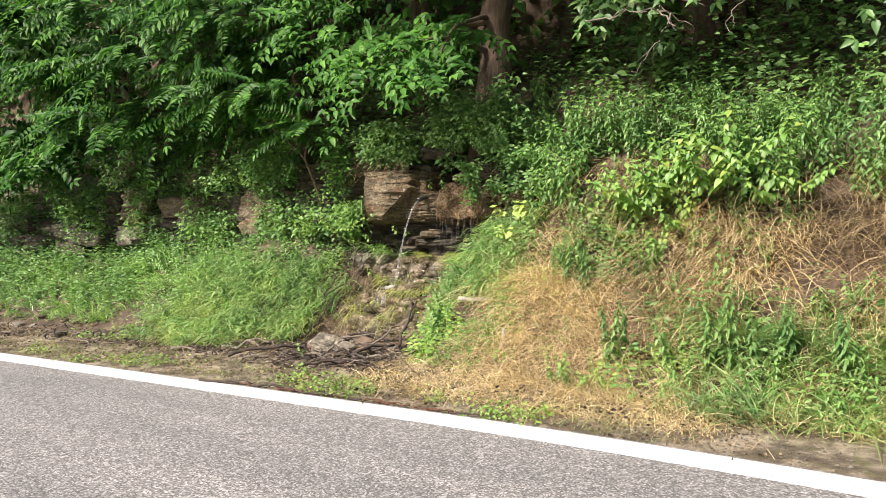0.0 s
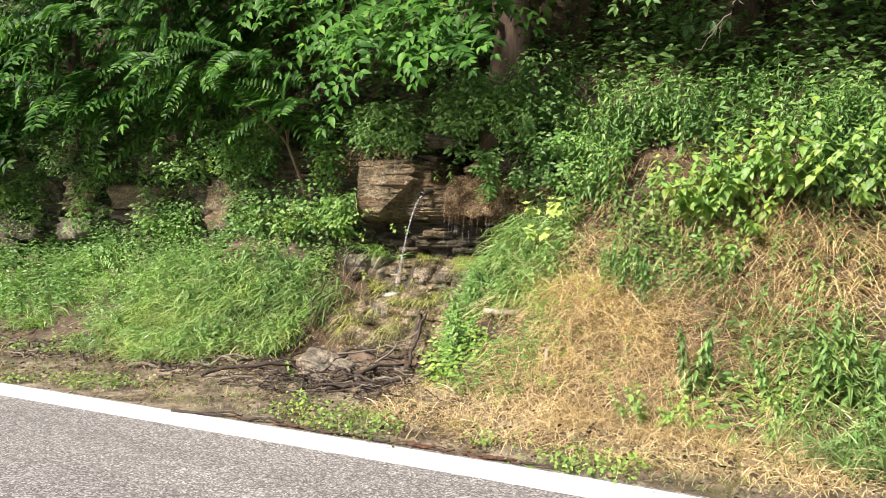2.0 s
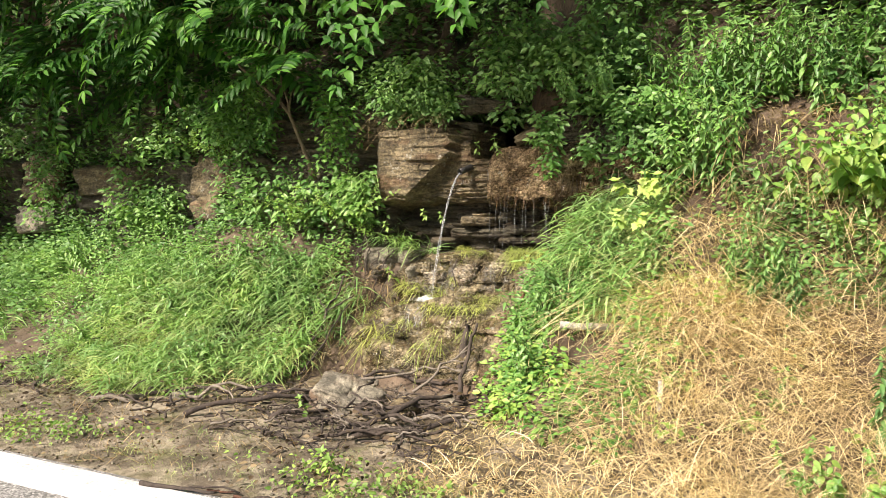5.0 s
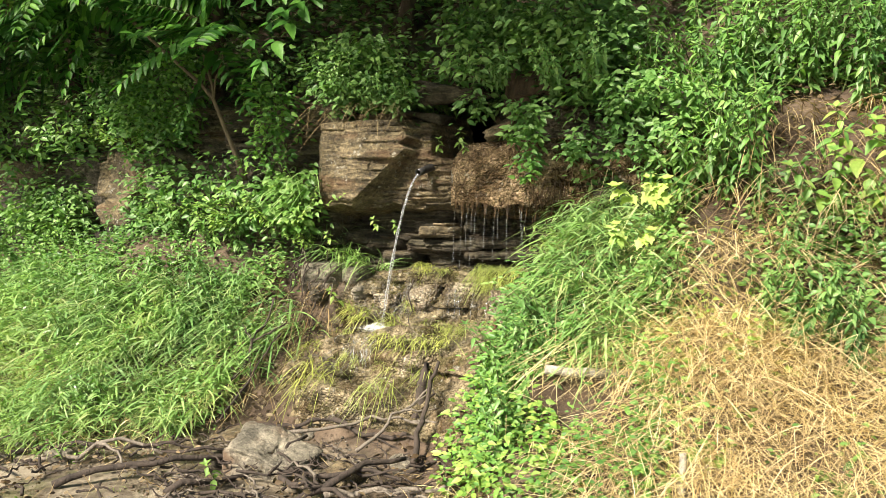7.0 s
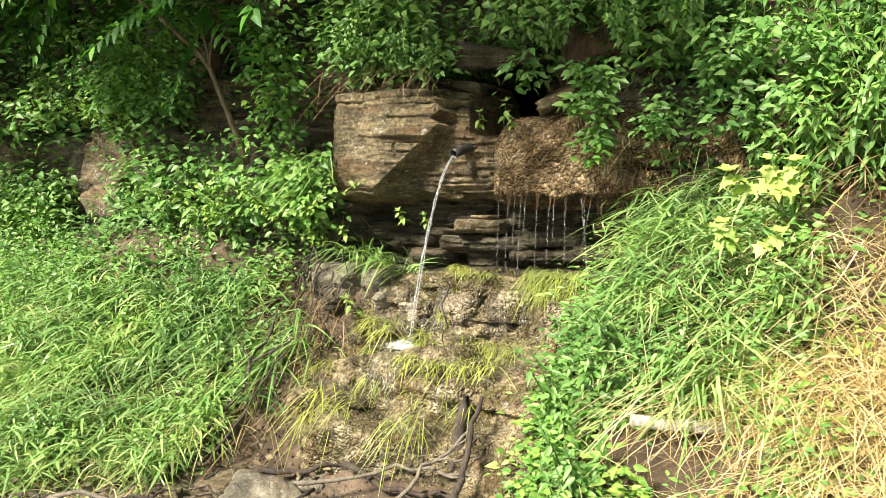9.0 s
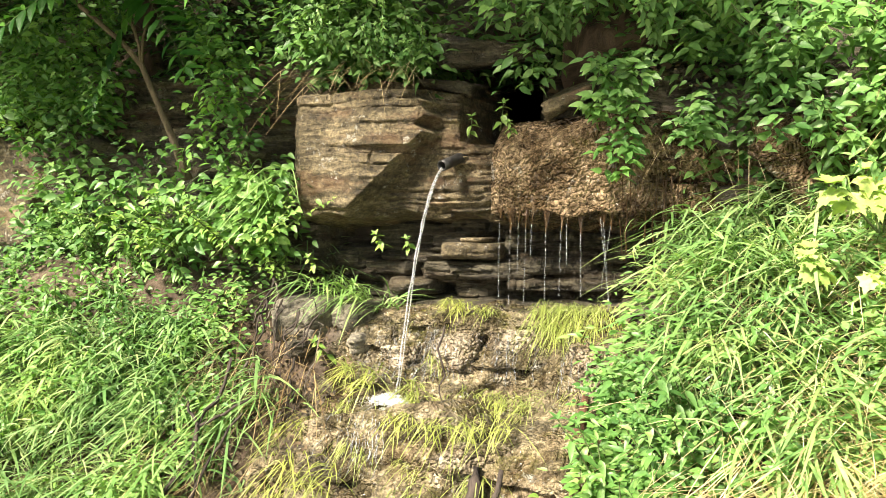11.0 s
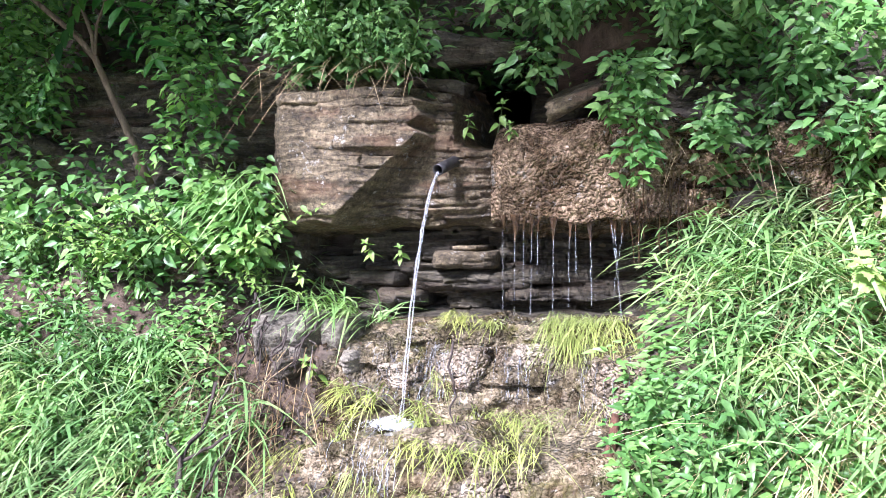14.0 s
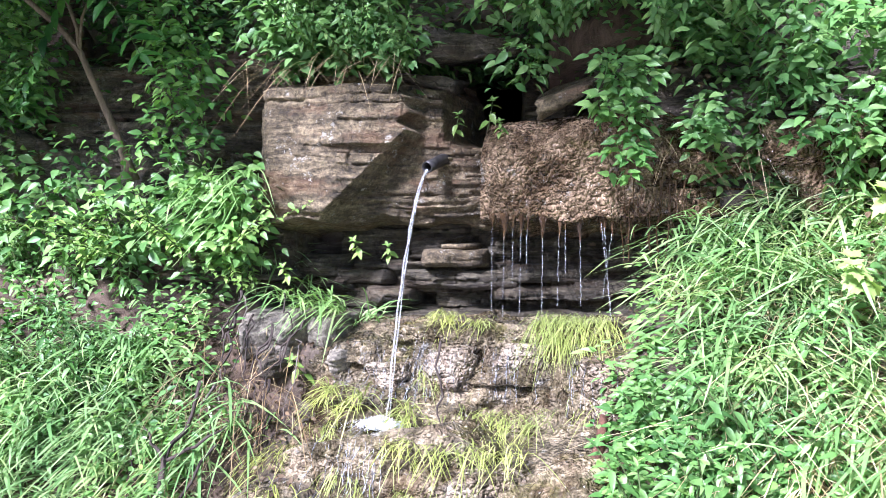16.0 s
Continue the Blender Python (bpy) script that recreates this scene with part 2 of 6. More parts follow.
def asphalt_material():
    m, t, b = nodes_of("worn_asphalt")
    p = place(t)
    chips = node(t, "ShaderNodeTexVoronoi", [("Vector", p)], Scale=95.0).outputs["Color"]
    sep = t.nodes.new("ShaderNodeSeparateColor")
    t.links.new(chips, sep.inputs[0])
    col = ramp(t, sep.outputs[0], [(0.0, (0.072, 0.073, 0.069)), (0.45, (0.165, 0.166, 0.158)), (0.8, (0.30, 0.30, 0.287)), (1.0, (0.51, 0.505, 0.485))])
    streak = noised(t, place(t, (0.12, 1.1, 1)), 1.6, 5, 0.6)
    col = mixed(t, 0.5, col, ramp(t, streak, [(0.35, (0.36, 0.36, 0.37)), (0.65, (0.62, 0.61, 0.61))]), "OVERLAY")
    col = mixed(t, 0.35, col, ramp(t, noised(t, p, 9, 6, 0.7), [(0.35, (0.3, 0.3, 0.3)), (0.7, (0.7, 0.69, 0.68))]), "OVERLAY")
    t.links.new(col, b.inputs["Base Color"])
    b.inputs["Roughness"].default_value = 0.8
    bumped(t, b, sep.outputs[0], 0.7, 0.006)
    return m


def paint_material():
    m, t, b = nodes_of("white_road_paint")
    p = place(t)
    wear = noised(t, p, 26, 8, 0.75)
    col = ramp(t, wear, [(0.34, (0.26, 0.25, 0.24)), (0.43, (0.70, 0.70, 0.68)), (0.7, (0.84, 0.84, 0.82))])
    col = mixed(t, 1.0, col, ramp(t, noised(t, p, 120, 3, 0.7), [(0.36, (0.5, 0.49, 0.48)), (0.52, (1, 1, 1))]), "MULTIPLY")
    t.links.new(col, b.inputs["Base Color"])
    b.inputs["Roughness"].default_value = 0.6
    bumped(t, b, noised(t, p, 120, 3), 0.5, 0.004)
    return m


BANK, ASPHALT, PAINT = bank_material(), asphalt_material(), paint_material()
BARK = bark_material("tree_bark", (0.035, 0.024, 0.017), (0.16, 0.11, 0.075))
BARK_PALE = bark_material("sapling_bark", (0.09, 0.065, 0.04), (0.27, 0.21, 0.13), 30)
DEADWOOD = bark_material("wet_dead_wood", (0.018, 0.014, 0.011), (0.085, 0.064, 0.05), 22)
GREYWOOD = bark_material("weathered_dead_wood", (0.08, 0.066, 0.05), (0.27, 0.235, 0.19), 25)
WHITEWOOD = bark_material("bleached_dead_wood", (0.25, 0.23, 0.2), (0.62, 0.59, 0.53), 25)
REDWOOD = bark_material("rotten_red_wood", (0.035, 0.014, 0.009), (0.17, 0.08, 0.045), 25)

# ---- the ground: road, edge line, bank ----
STATIONS = {
    -30: [(.12, 0), (.7, .03), (1.6, .1), (2.3, .3), (2.8, .6), (3.1, .85), (3.3, 1.05), (3.5, 1.2), (3.7, 1.35), (3.75, 1.45), (3.7, 1.5), (3.8, 1.95), (4.1, 2.1), (4.8, 2.7), (6.4, 4.3)],
    -6: [(.12, 0), (.7, .03), (1.6, .1), (2.3, .3), (2.8, .6), (3.1, .85), (3.3, 1.05), (3.5, 1.2), (3.75, 1.3), (3.8, 1.45), (3.7, 1.5), (3.8, 1.95), (4.1, 2.1), (4.8, 2.7), (6.4, 4.3)],
    -3.6: [(.12, 0), (.7, .03), (1.5, .1), (2.1, .3), (2.6, .6), (2.9, .85), (3.15, 1.1), (3.35, 1.35), (3.6, 1.5), (3.7, 1.6), (3.72, 1.7), (3.8, 2.2), (4.1, 2.4), (4.8, 2.9), (6.4, 4.5)],
    -2.3: [(.12, 0), (.8, .03), (1.6, .1), (2.15, .3), (2.6, .6), (2.85, .85), (3.1, 1.15), (3.3, 1.45), (3.5, 1.6), (3.6, 1.7), (3.65, 1.85), (3.75, 2.3), (4.0, 2.5), (4.7, 3.0), (6.3, 4.6)],
    -1.3: [(.12, 0), (.9, .03), (2.0, .1), (2.45, .3), (2.75, .6), (2.95, .8), (3.2, 1.1), (3.4, 1.35), (3.6, 1.5), (3.75, 1.65), (3.8, 1.8), (3.85, 2.3), (4.0, 2.5), (4.6, 3.0), (6.2, 4.6)],
    -.85: [(.12, 0), (1., .03), (2.2, .1), (2.6, .3), (2.85, .62), (3.05, .78), (3.3, 1.05), (3.5, 1.25), (3.9, 1.35), (4.1, 1.55), (4.0, 1.8), (3.95, 2.3), (4.0, 2.5), (4.5, 3.0), (6.2, 4.6)],
    -.4: [(.12, 0), (1., .03), (2.25, .1), (2.6, .4), (2.9, .72), (3.2, .82), (3.36, 1.1), (3.6, 1.25), (4.1, 1.32), (4.15, 1.65), (4.0, 1.8), (4.0, 2.3), (4.05, 2.5), (4.5, 3.0), (6.2, 4.6)],
    .12: [(.12, 0), (1., .03), (2.25, .1), (2.6, .42), (2.9, .74), (3.2, .84), (3.36, 1.1), (3.6, 1.26), (4.1, 1.32), (4.15, 1.65), (4.1, 1.85), (4.3, 2.2), (4.7, 2.6), (4.6, 3.0), (6.2, 4.6)],
    .28: [(.12, 0), (1., .03), (2.25, .1), (2.6, .42), (2.9, .76), (3.2, .86), (3.36, 1.12), (3.6, 1.27), (4.1, 1.32), (4.15, 1.65), (4.2, 1.85), (4.9, 2.2), (5.0, 2.6), (4.7, 3.0), (6.2, 4.6)],
    .45: [(.12, 0), (1., .03), (2.25, .1), (2.6, .42), (2.9, .76), (3.2, .86), (3.36, 1.12), (3.6, 1.27), (4.1, 1.32), (4.15, 1.65), (4.0, 1.8), (4.2, 2.3), (4.3, 2.6), (4.6, 3.0), (6.2, 4.6)],
    .95: [(.12, 0), (.9, .03), (2.0, .1), (2.45, .42), (2.75, .78), (3.0, .9), (3.25, 1.1), (3.5, 1.27), (4.0, 1.32), (4.1, 1.65), (3.9, 1.8), (3.85, 2.3), (3.95, 2.5), (4.5, 3.0), (6.2, 4.6)],
    1.5: [(.12, 0), (.8, .03), (1.6, .1), (2.1, .45), (2.4, .78), (2.65, 1.0), (2.85, 1.2), (3.1, 1.4), (3.4, 1.55), (3.55, 1.7), (3.6, 1.85), (3.65, 2.3), (3.8, 2.5), (4.4, 3.0), (6.2, 4.6)],
    2.4: [(.12, 0), (.6, .03), (1.25, .1), (1.85, .45), (2.2, .8), (2.45, 1.05), (2.6, 1.22), (2.8, 1.45), (2.95, 1.62), (3.05, 1.75), (3.2, 1.95), (3.4, 2.25), (3.65, 2.5), (4.3, 3.0), (6.2, 4.6)],
    4.2: [(.12, 0), (.6, .02), (1.15, .06), (1.7, .4), (2.0, .72), (2.2, .95), (2.4, 1.15), (2.6, 1.4), (2.75, 1.55), (2.9, 1.75), (3.05, 1.95), (3.3, 2.25), (3.6, 2.5), (4.3, 3.0), (6.2, 4.6)],
    30: [(.12, 0), (.6, .02), (1.15, .06), (1.7, .4), (2.0, .72), (2.2, .95), (2.4, 1.15), (2.6, 1.4), (2.75, 1.55), (2.9, 1.75), (3.05, 1.95), (3.3, 2.25), (3.6, 2.5), (4.3, 3.0), (6.2, 4.6)],
}
KNOTS = len(STATIONS[-6])
ST_X = np.array(sorted(STATIONS), float)
ST_YZ = np.array([STATIONS[k] for k in sorted(STATIONS)], float)


def road_edge(x):
    """The road bends a little: where its edge lies, along x."""
    k = np.clip(np.asarray(x, float) - 2.3, 0, 6)
    return -0.016 * k * k


def profile(x):
    """The bank's cross-section knots at each x: (n, knots, 2)."""
    x = np.clip(x, ST_X[0], ST_X[-1])
    i = np.clip(np.searchsorted(ST_X, x) - 1, 0, len(ST_X) - 2)
    f = (x - ST_X[i]) / (ST_X[i + 1] - ST_X[i])
    f = (f * f * (3 - 2 * f))[:, None, None]
    return ST_YZ[i] * (1 - f) + ST_YZ[i + 1] * f


def bank_point(x, s):
    """Points of the bank's surface; s counts the knots from the road up."""
    x, s = np.asarray(x, float), np.asarray(s, float)
    k = profile(x)
    i = np.clip(s.astype(int), 0, KNOTS - 2)
    f = (s - i)[:, None]
    n = np.arange(len(x))
    c0, c1, c2, c3 = (k[n, np.clip(i + d, 0, KNOTS - 1)] for d in (-1, 0, 1, 2))
    curved = c1 + 0.5 * f * (c2 - c0 + f * (2 * c0 - 5 * c1 + 4 * c2 - c3 + f * (3 * (c1 - c2) + c3 - c0)))
    yz = 0.6 * curved + 0.4 * (c1 + f * (c2 - c1))
    p = np.column_stack([x, yz])
    p[:, 1] += road_edge(x) * (1 - smoothstep(.5, 2.2, s))
    lump = np.clip(s - 1.0, 0, 1)
    p[:, 1] += lump * (0.22 * fbm(p, 1.1, 4, 1) + 0.06 * fbm(p, 7, 3, 2))
    p[:, 2] += 0.3 * lump * 0.2 * fbm(p, 1.6, 4, 5) + 0.015 * fbm(p, 6, 4, 9) * np.clip(s, 0, 1)
    return p


def rock_share(x, s):
    """Where the bed of stone is bare."""
    band = smoothstep(7.2, 8.0, s) * (1 - smoothstep(11.7, 12.2, s)) * (1 - smoothstep(1.6, 2.3, x))
    spring = smoothstep(2.6, 3.2, s) * (1 - smoothstep(12.0, 12.4, s)) * smoothstep(-.7, -.4, x) * (1 - smoothstep(1.05, 1.3, x))
    return np.maximum(band, spring)


def build_bank():
    xs = np.concatenate([np.arange(-30, -5, .25), np.arange(-5, -1.5, .05), np.arange(-1.5, 1.7, .025), np.arange(1.7, 6, .06), np.arange(6, 30.1, .3)])
    ss = np.concatenate([np.arange(0, 2, .08), np.arange(2, 12, .05), np.arange(12, KNOTS - 1 + .001, .05)])
    X, S = (a.ravel() for a in np.meshgrid(xs, ss, indexing="ij"))
    p = bank_point(X, S)
    rock = np.clip(rock_share(X, S) + 0.5 * fbm(p, 4, 3, 11) * (rock_share(X, S) > 0.02), 0, 1)
    step = np.floor(p[:, 2] * 11 + 1.2 * fbm(p, 1.5, 3, 4))
    shelf = LATTICE[(step.astype(int)) % 64, (np.floor(p[:, 0] * 2.1 + 0.7 * step).astype(int)) % 64, 5] - 0.5
    p[:, 1] += rock * (0.13 * shelf + 0.08 * fbm(p, 12, 4, 8))
    mud = (1 - smoothstep(1.6, 2.3, S + 0.8 * fbm(p, 2, 3, 3)))
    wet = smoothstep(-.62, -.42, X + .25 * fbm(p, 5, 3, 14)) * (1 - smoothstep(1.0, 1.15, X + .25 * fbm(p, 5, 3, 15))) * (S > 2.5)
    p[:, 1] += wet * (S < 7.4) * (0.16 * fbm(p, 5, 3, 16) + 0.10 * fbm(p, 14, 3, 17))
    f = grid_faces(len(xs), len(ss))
    # Recess faces above the ledge take ROCK_DARK, which carries painted shade besides damp.
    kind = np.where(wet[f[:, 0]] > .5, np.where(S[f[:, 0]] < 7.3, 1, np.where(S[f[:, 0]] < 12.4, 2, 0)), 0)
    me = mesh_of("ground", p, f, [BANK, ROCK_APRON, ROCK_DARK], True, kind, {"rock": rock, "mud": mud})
    return thing("ground", me, "brown earth bank with bare layered stone and muddy verge", "bank", kind="structure")


build_bank()


def sheet(name, x0, x1, y0, y1, z, nx, ny, material, label, category, lump=0.0):
    X, Y = (a.ravel() for a in np.meshgrid(np.linspace(x0, x1, nx), np.linspace(y0, y1, ny), indexing="ij"))
    p = np.column_stack([X, Y, np.full(len(X), z)])
    p[:, 2] += lump * fbm(p, 0.4, 3, 2)
    return thing(name, mesh_of(name, p, grid_faces(nx, ny), material, True), label, category, kind="structure")


X, S = (a.ravel() for a in np.meshgrid(np.linspace(-60, 60, 241), np.linspace(0, 1, 8), indexing="ij"))
P = np.column_stack([X, -6.6 + (6.72 + road_edge(X)) * S, np.full(len(X), .012)])
thing("road", mesh_of("road", P, grid_faces(241, 8), ASPHALT, True), "worn grey asphalt road with coarse chippings", "road", kind="structure")
sheet("ground_beyond", -400, 400, -400, -6.5, -0.02, 60, 60, MUD, "flat ground on the other side of the road", "ground", 0.3)
X, S = (a.ravel() for a in np.meshgrid(np.linspace(-400, 400, 80), np.linspace(0, 1, 40), indexing="ij"))
P = np.column_stack([X, 6.1 + 300 * S ** 2, 4.35 + 0.78 * 70 * np.sin(S * 1.57) ** 1.2])
P[:, 2] += 2.5 * fbm(P, 0.05, 3, 2) * smoothstep(0.05, 0.3, S)
thing("hillside", mesh_of("hillside", P, grid_faces(80, 40), SOIL, True), "wooded hillside rising above the bank", "hillside", kind="structure")


def edge_line():
    xs = np.arange(-40, 30, .06)
    rows = []
    for k, y in enumerate((-.262, -.252, -.09, .078, .088)):
        wob = 0.012 * fbm(np.column_stack([xs, 0 * xs + k, 0 * xs]), 5, 3, 20 + k)
        rows.append(np.column_stack([xs, y + wob + road_edge(xs), np.full(len(xs), .0135 if k in (0, 4) else .017)]))
    p = np.stack(rows, 1).reshape(-1, 3)
    thing("road_marking", mesh_of("road_marking", p, grid_faces(len(xs), 5), PAINT, True), "worn white painted edge line on the asphalt", "road marking", kind="structure")


edge_line()

# ---- shapes ----
def unit(v):
    v = np.asarray(v, float)
    return v / np.maximum(np.linalg.norm(v, axis=-1, keepdims=True), 1e-9)


def tube(path, radii, sides=8, seed=0, rough=0.0, cap=True):
    """A limb along a path, with its own radius at each point: verts, faces."""
    path, radii = np.asarray(path, float), np.broadcast_to(np.asarray(radii, float), (len(path),))
    along = unit(np.gradient(path, axis=0))
    ref = np.where(np.abs(along[:, 2:3]) > 0.9, [[1.0, 0, 0]], [[0, 0, 1.0]])
    u = unit(np.cross(along, ref))
    v = np.cross(along, u)
    ang = np.linspace(0, 2 * np.pi, sides, endpoint=False)
    ring = np.cos(ang)[None, :, None] * u[:, None] + np.sin(ang)[None, :, None] * v[:, None]
    p = path[:, None] + ring * radii[:, None, None]
    if rough:
        flat = p.reshape(-1, 3)
        p = path[:, None] + ring * (radii[:, None, None] * (1 + rough * 2 * fbm(flat, 9, 3, seed).reshape(p.shape[:2] + (1,))))
    n = len(path)
    f = grid_faces(n, sides)
    j = np.arange(sides)
    i = np.arange(n - 1)[:, None]
    a, b = i * sides + j, i * sides + (j + 1) % sides
    faces = [np.stack([a, b, b + sides, a + sides], -1).reshape(-1, 4)]
    verts = p.reshape(-1, 3)
    if cap:
        verts = np.concatenate([verts, path[:1], path[-1:]])
        faces.append(np.stack([np.full(sides, n * sides), (j + 1) % sides, j], -1))
        faces.append(np.stack([np.full(sides, n * sides + 1), (n - 1) * sides + j, (n - 1) * sides + (j + 1) % sides], -1))
    return verts, faces


def join(pieces):
    """Several (verts, faces) into one."""
    verts, by_size, base = [], {}, 0
    for v, f in pieces:
        verts.append(v)
        for g in f if isinstance(f, list) else [f]:
            if len(g):
                by_size.setdefault(g.shape[1], []).append(np.asarray(g) + base)
        base += len(v)
    return np.concatenate(verts), [np.concatenate(g) for g in by_size.values()]


def bent(a, b, n=8, sag=0.0, wander=0.05, rng=RNG):
    """A crooked path from a to b."""
    a, b = np.asarray(a, float), np.asarray(b, float)
    t = np.linspace(0, 1, n)[:, None]
    p = a + (b - a) * t
    off = np.cumsum(rng.normal(0, 1, (n, 3)), 0)
    off -= off[:1] + (off[-1:] - off[:1]) * t
    p += off * wander * np.linalg.norm(b - a) / np.sqrt(n)
    p[:, 2] += sag * (4 * t * (1 - t))[:, 0]
    return p


def rock_body(centre, planes, rows=60, cols=130, layer=0.075, shelf=0.03, lump=0.03, fine=0.012, seed=0, square=None, groove=0.0, jag=0.0):
    """A broken boulder: the space within planes (normal, distance), or a squared-off egg, with ledges and grain."""
    c = np.asarray(centre, float)
    th = np.linspace(0.02, np.pi - 0.02, rows)
    ph = np.linspace(0, 2 * np.pi, cols, endpoint=False)
    T, F = (a.ravel() for a in np.meshgrid(th, ph, indexing="ij"))
    d = np.column_stack([np.sin(T) * np.cos(F), np.sin(T) * np.sin(F), np.cos(T)])
    if square is not None:
        sx, sy, sz, e = square
        r = (np.abs(d[:, 0] / sx) ** e + np.abs(d[:, 1] / sy) ** e + np.abs(d[:, 2] / sz) ** e) ** (-1 / e)
    else:
        r = np.full(len(d), 9.0)
        r0 = max(h for _, h in planes)
        for i, (n, h) in enumerate(planes):
            k = d @ unit(n)
            if jag:
                h = h * (1 + jag * 2 * fbm(d * r0 + c, 2.2, 4, seed + 11 + i))
            r = np.where(k > 1e-3, np.minimum(r, h / np.maximum(k, 1e-3)), r)
    p = d * r[:, None]
    w = p + c
    flat = unit(np.column_stack([d[:, 0], d[:, 1], 0.15 * d[:, 2]]))
    z = w[:, 2] + 0.05 * fbm(w, 2.2, 3, seed)
    step = np.floor(z / layer + 0.6 * vnoise(np.column_stack([z, z * 0, z * 0]), 9, seed)).astype(int)
    sector = np.floor(np.arctan2(d[:, 1], d[:, 0]) * 2.6 + step * 1.37 + 1.5 * fbm(w, 3, 2, seed + 2)).astype(int)
    out = shelf * 2 * (LATTICE[step % 64, sector % 64, seed % 64] - 0.6) + shelf * (LATTICE[step % 64, 9, seed % 64] - 0.5)
    patch = smoothstep(.40, .58, .5 + fbm(w, 2.4, 3, seed + 8))
    out = out * (.35 + .65 * patch)
    p = p + flat * out[:, None] + d * (lump * 2 * fbm(w, 3.5, 3, seed + 5) + fine * 2 * fbm(w, 22, 3, seed + 6))[:, None]
    if groove:
        k = z / layer + 0.6 * vnoise(np.column_stack([z, z * 0, z * 0]), 9, seed)
        near = 1 - smoothstep(0.0, 0.22, np.minimum(k - step, 1 - k + step))
        p = p - flat * (near * groove * (.25 + .75 * patch) * LATTICE[step % 64, (sector // 2) % 64, 7])[:, None]
    ring = np.arange(cols)
    i = np.arange(rows - 1)[:, None]
    a, b = i * cols + ring, i * cols + (ring + 1) % cols
    faces = [np.stack([a, a + cols, b + cols, b], -1).reshape(-1, 4)]
    n = rows * cols
    p = np.concatenate([p, [p[:cols].mean(0)], [p[n - cols:n].mean(0)]])
    faces.append(np.stack([np.full(cols, n), ring, (ring + 1) % cols], -1))
    faces.append(np.stack([np.full(cols, n + 1), n - cols + (ring + 1) % cols, n - cols + ring], -1))
    return p, faces


def stone(name, centre, size, material, label, category="rock", turn=0.0, tilt=(0, 0), e=3.2, seed=0, rows=30, cols=60, group="", **shape):
    """A broken stone: a box with skewed sides and chipped corners; a low e makes it rounder."""
    rng = np.random.default_rng(seed)
    sx, sy, sz = (k / 2 for k in size)
    planes = []
    for ax, h in (((1, 0, 0), sx), ((-1, 0, 0), sx), ((0, 1, 0), sy), ((0, -1, 0), sy), ((0, 0, 1), sz), ((0, 0, -1), sz)):
        planes.append((np.array(ax) + rng.normal(0, .13, 3), h * rng.uniform(.88, 1.0)))
    for _ in range(16 if e < 3.3 else 10):
        d = unit(rng.normal(0, 1, 3))
        box = abs(d[0]) * sx + abs(d[1]) * sy + abs(d[2]) * sz
        planes.append((d, box * rng.uniform(.66, .86)))
    shape = {"jag": .13, "layer": .06, "shelf": .02, "lump": .02, "fine": .008, "groove": .02} | shape
    p, f = rock_body((0, 0, seed * 3.1), planes, int(rows * 1.25), int(cols * 1.25), seed=seed, **shape)
    ob = thing(name, mesh_of(name, p, f, material, True), label, category, group)
    ob.matrix_world = pose(*centre, tilt[0], tilt[1], turn)
    return ob


# ---- the spring: stone ----
def strata(x, z, seed, thick, cell=.30, thin=.35):
    """How far the beds of a broken rock face stand out or back: uneven beds, split into blocks, with open joints."""
    q = np.column_stack([x, z * 0, z])
    zz = z + .07 * fbm(q, 1.9, 3, seed) + .022 * fbm(q, 9, 4, seed + 1)
    total, joint = 0, 0
    for k, (t, amp) in enumerate(((thick, 1.0), (thick * thin, .5))):
        h = zz / t + 1.3 * vnoise(np.column_stack([zz, zz * 0 + k, zz * 0]), .7 / t, seed + k)
        bed = np.floor(h).astype(int)
        b = x / (cell * (.6 + LATTICE[bed % 64, 3, (seed + k) % 64])) + LATTICE[bed % 64, 11, seed % 64] * 9 + .5 * fbm(q, 7, 3, seed + 2)
        block = np.floor(b).astype(int)
        here = smoothstep(.34, .58, .5 + fbm(q, 2.6, 3, seed + 3 + k)) if k else .35 + .65 * smoothstep(.38, .6, .5 + fbm(q, 3.1, 3, seed + 13))
        total = total + amp * here * ((LATTICE[bed % 64, block % 64, (seed + 5) % 64] - .5) + .8 * (LATTICE[bed % 64, 21, (seed + 7) % 64] - .5))
        open_ = smoothstep(.35, .7, LATTICE[bed % 64, (block // 2) % 64, (seed + 9) % 64])
        gap = (1 - smoothstep(0, .16 / (1 + k), h - bed)) * open_ + .6 * (1 - smoothstep(0, .05, b - block)) * open_
        joint = joint + amp * here * gap
    return total - .55 * joint


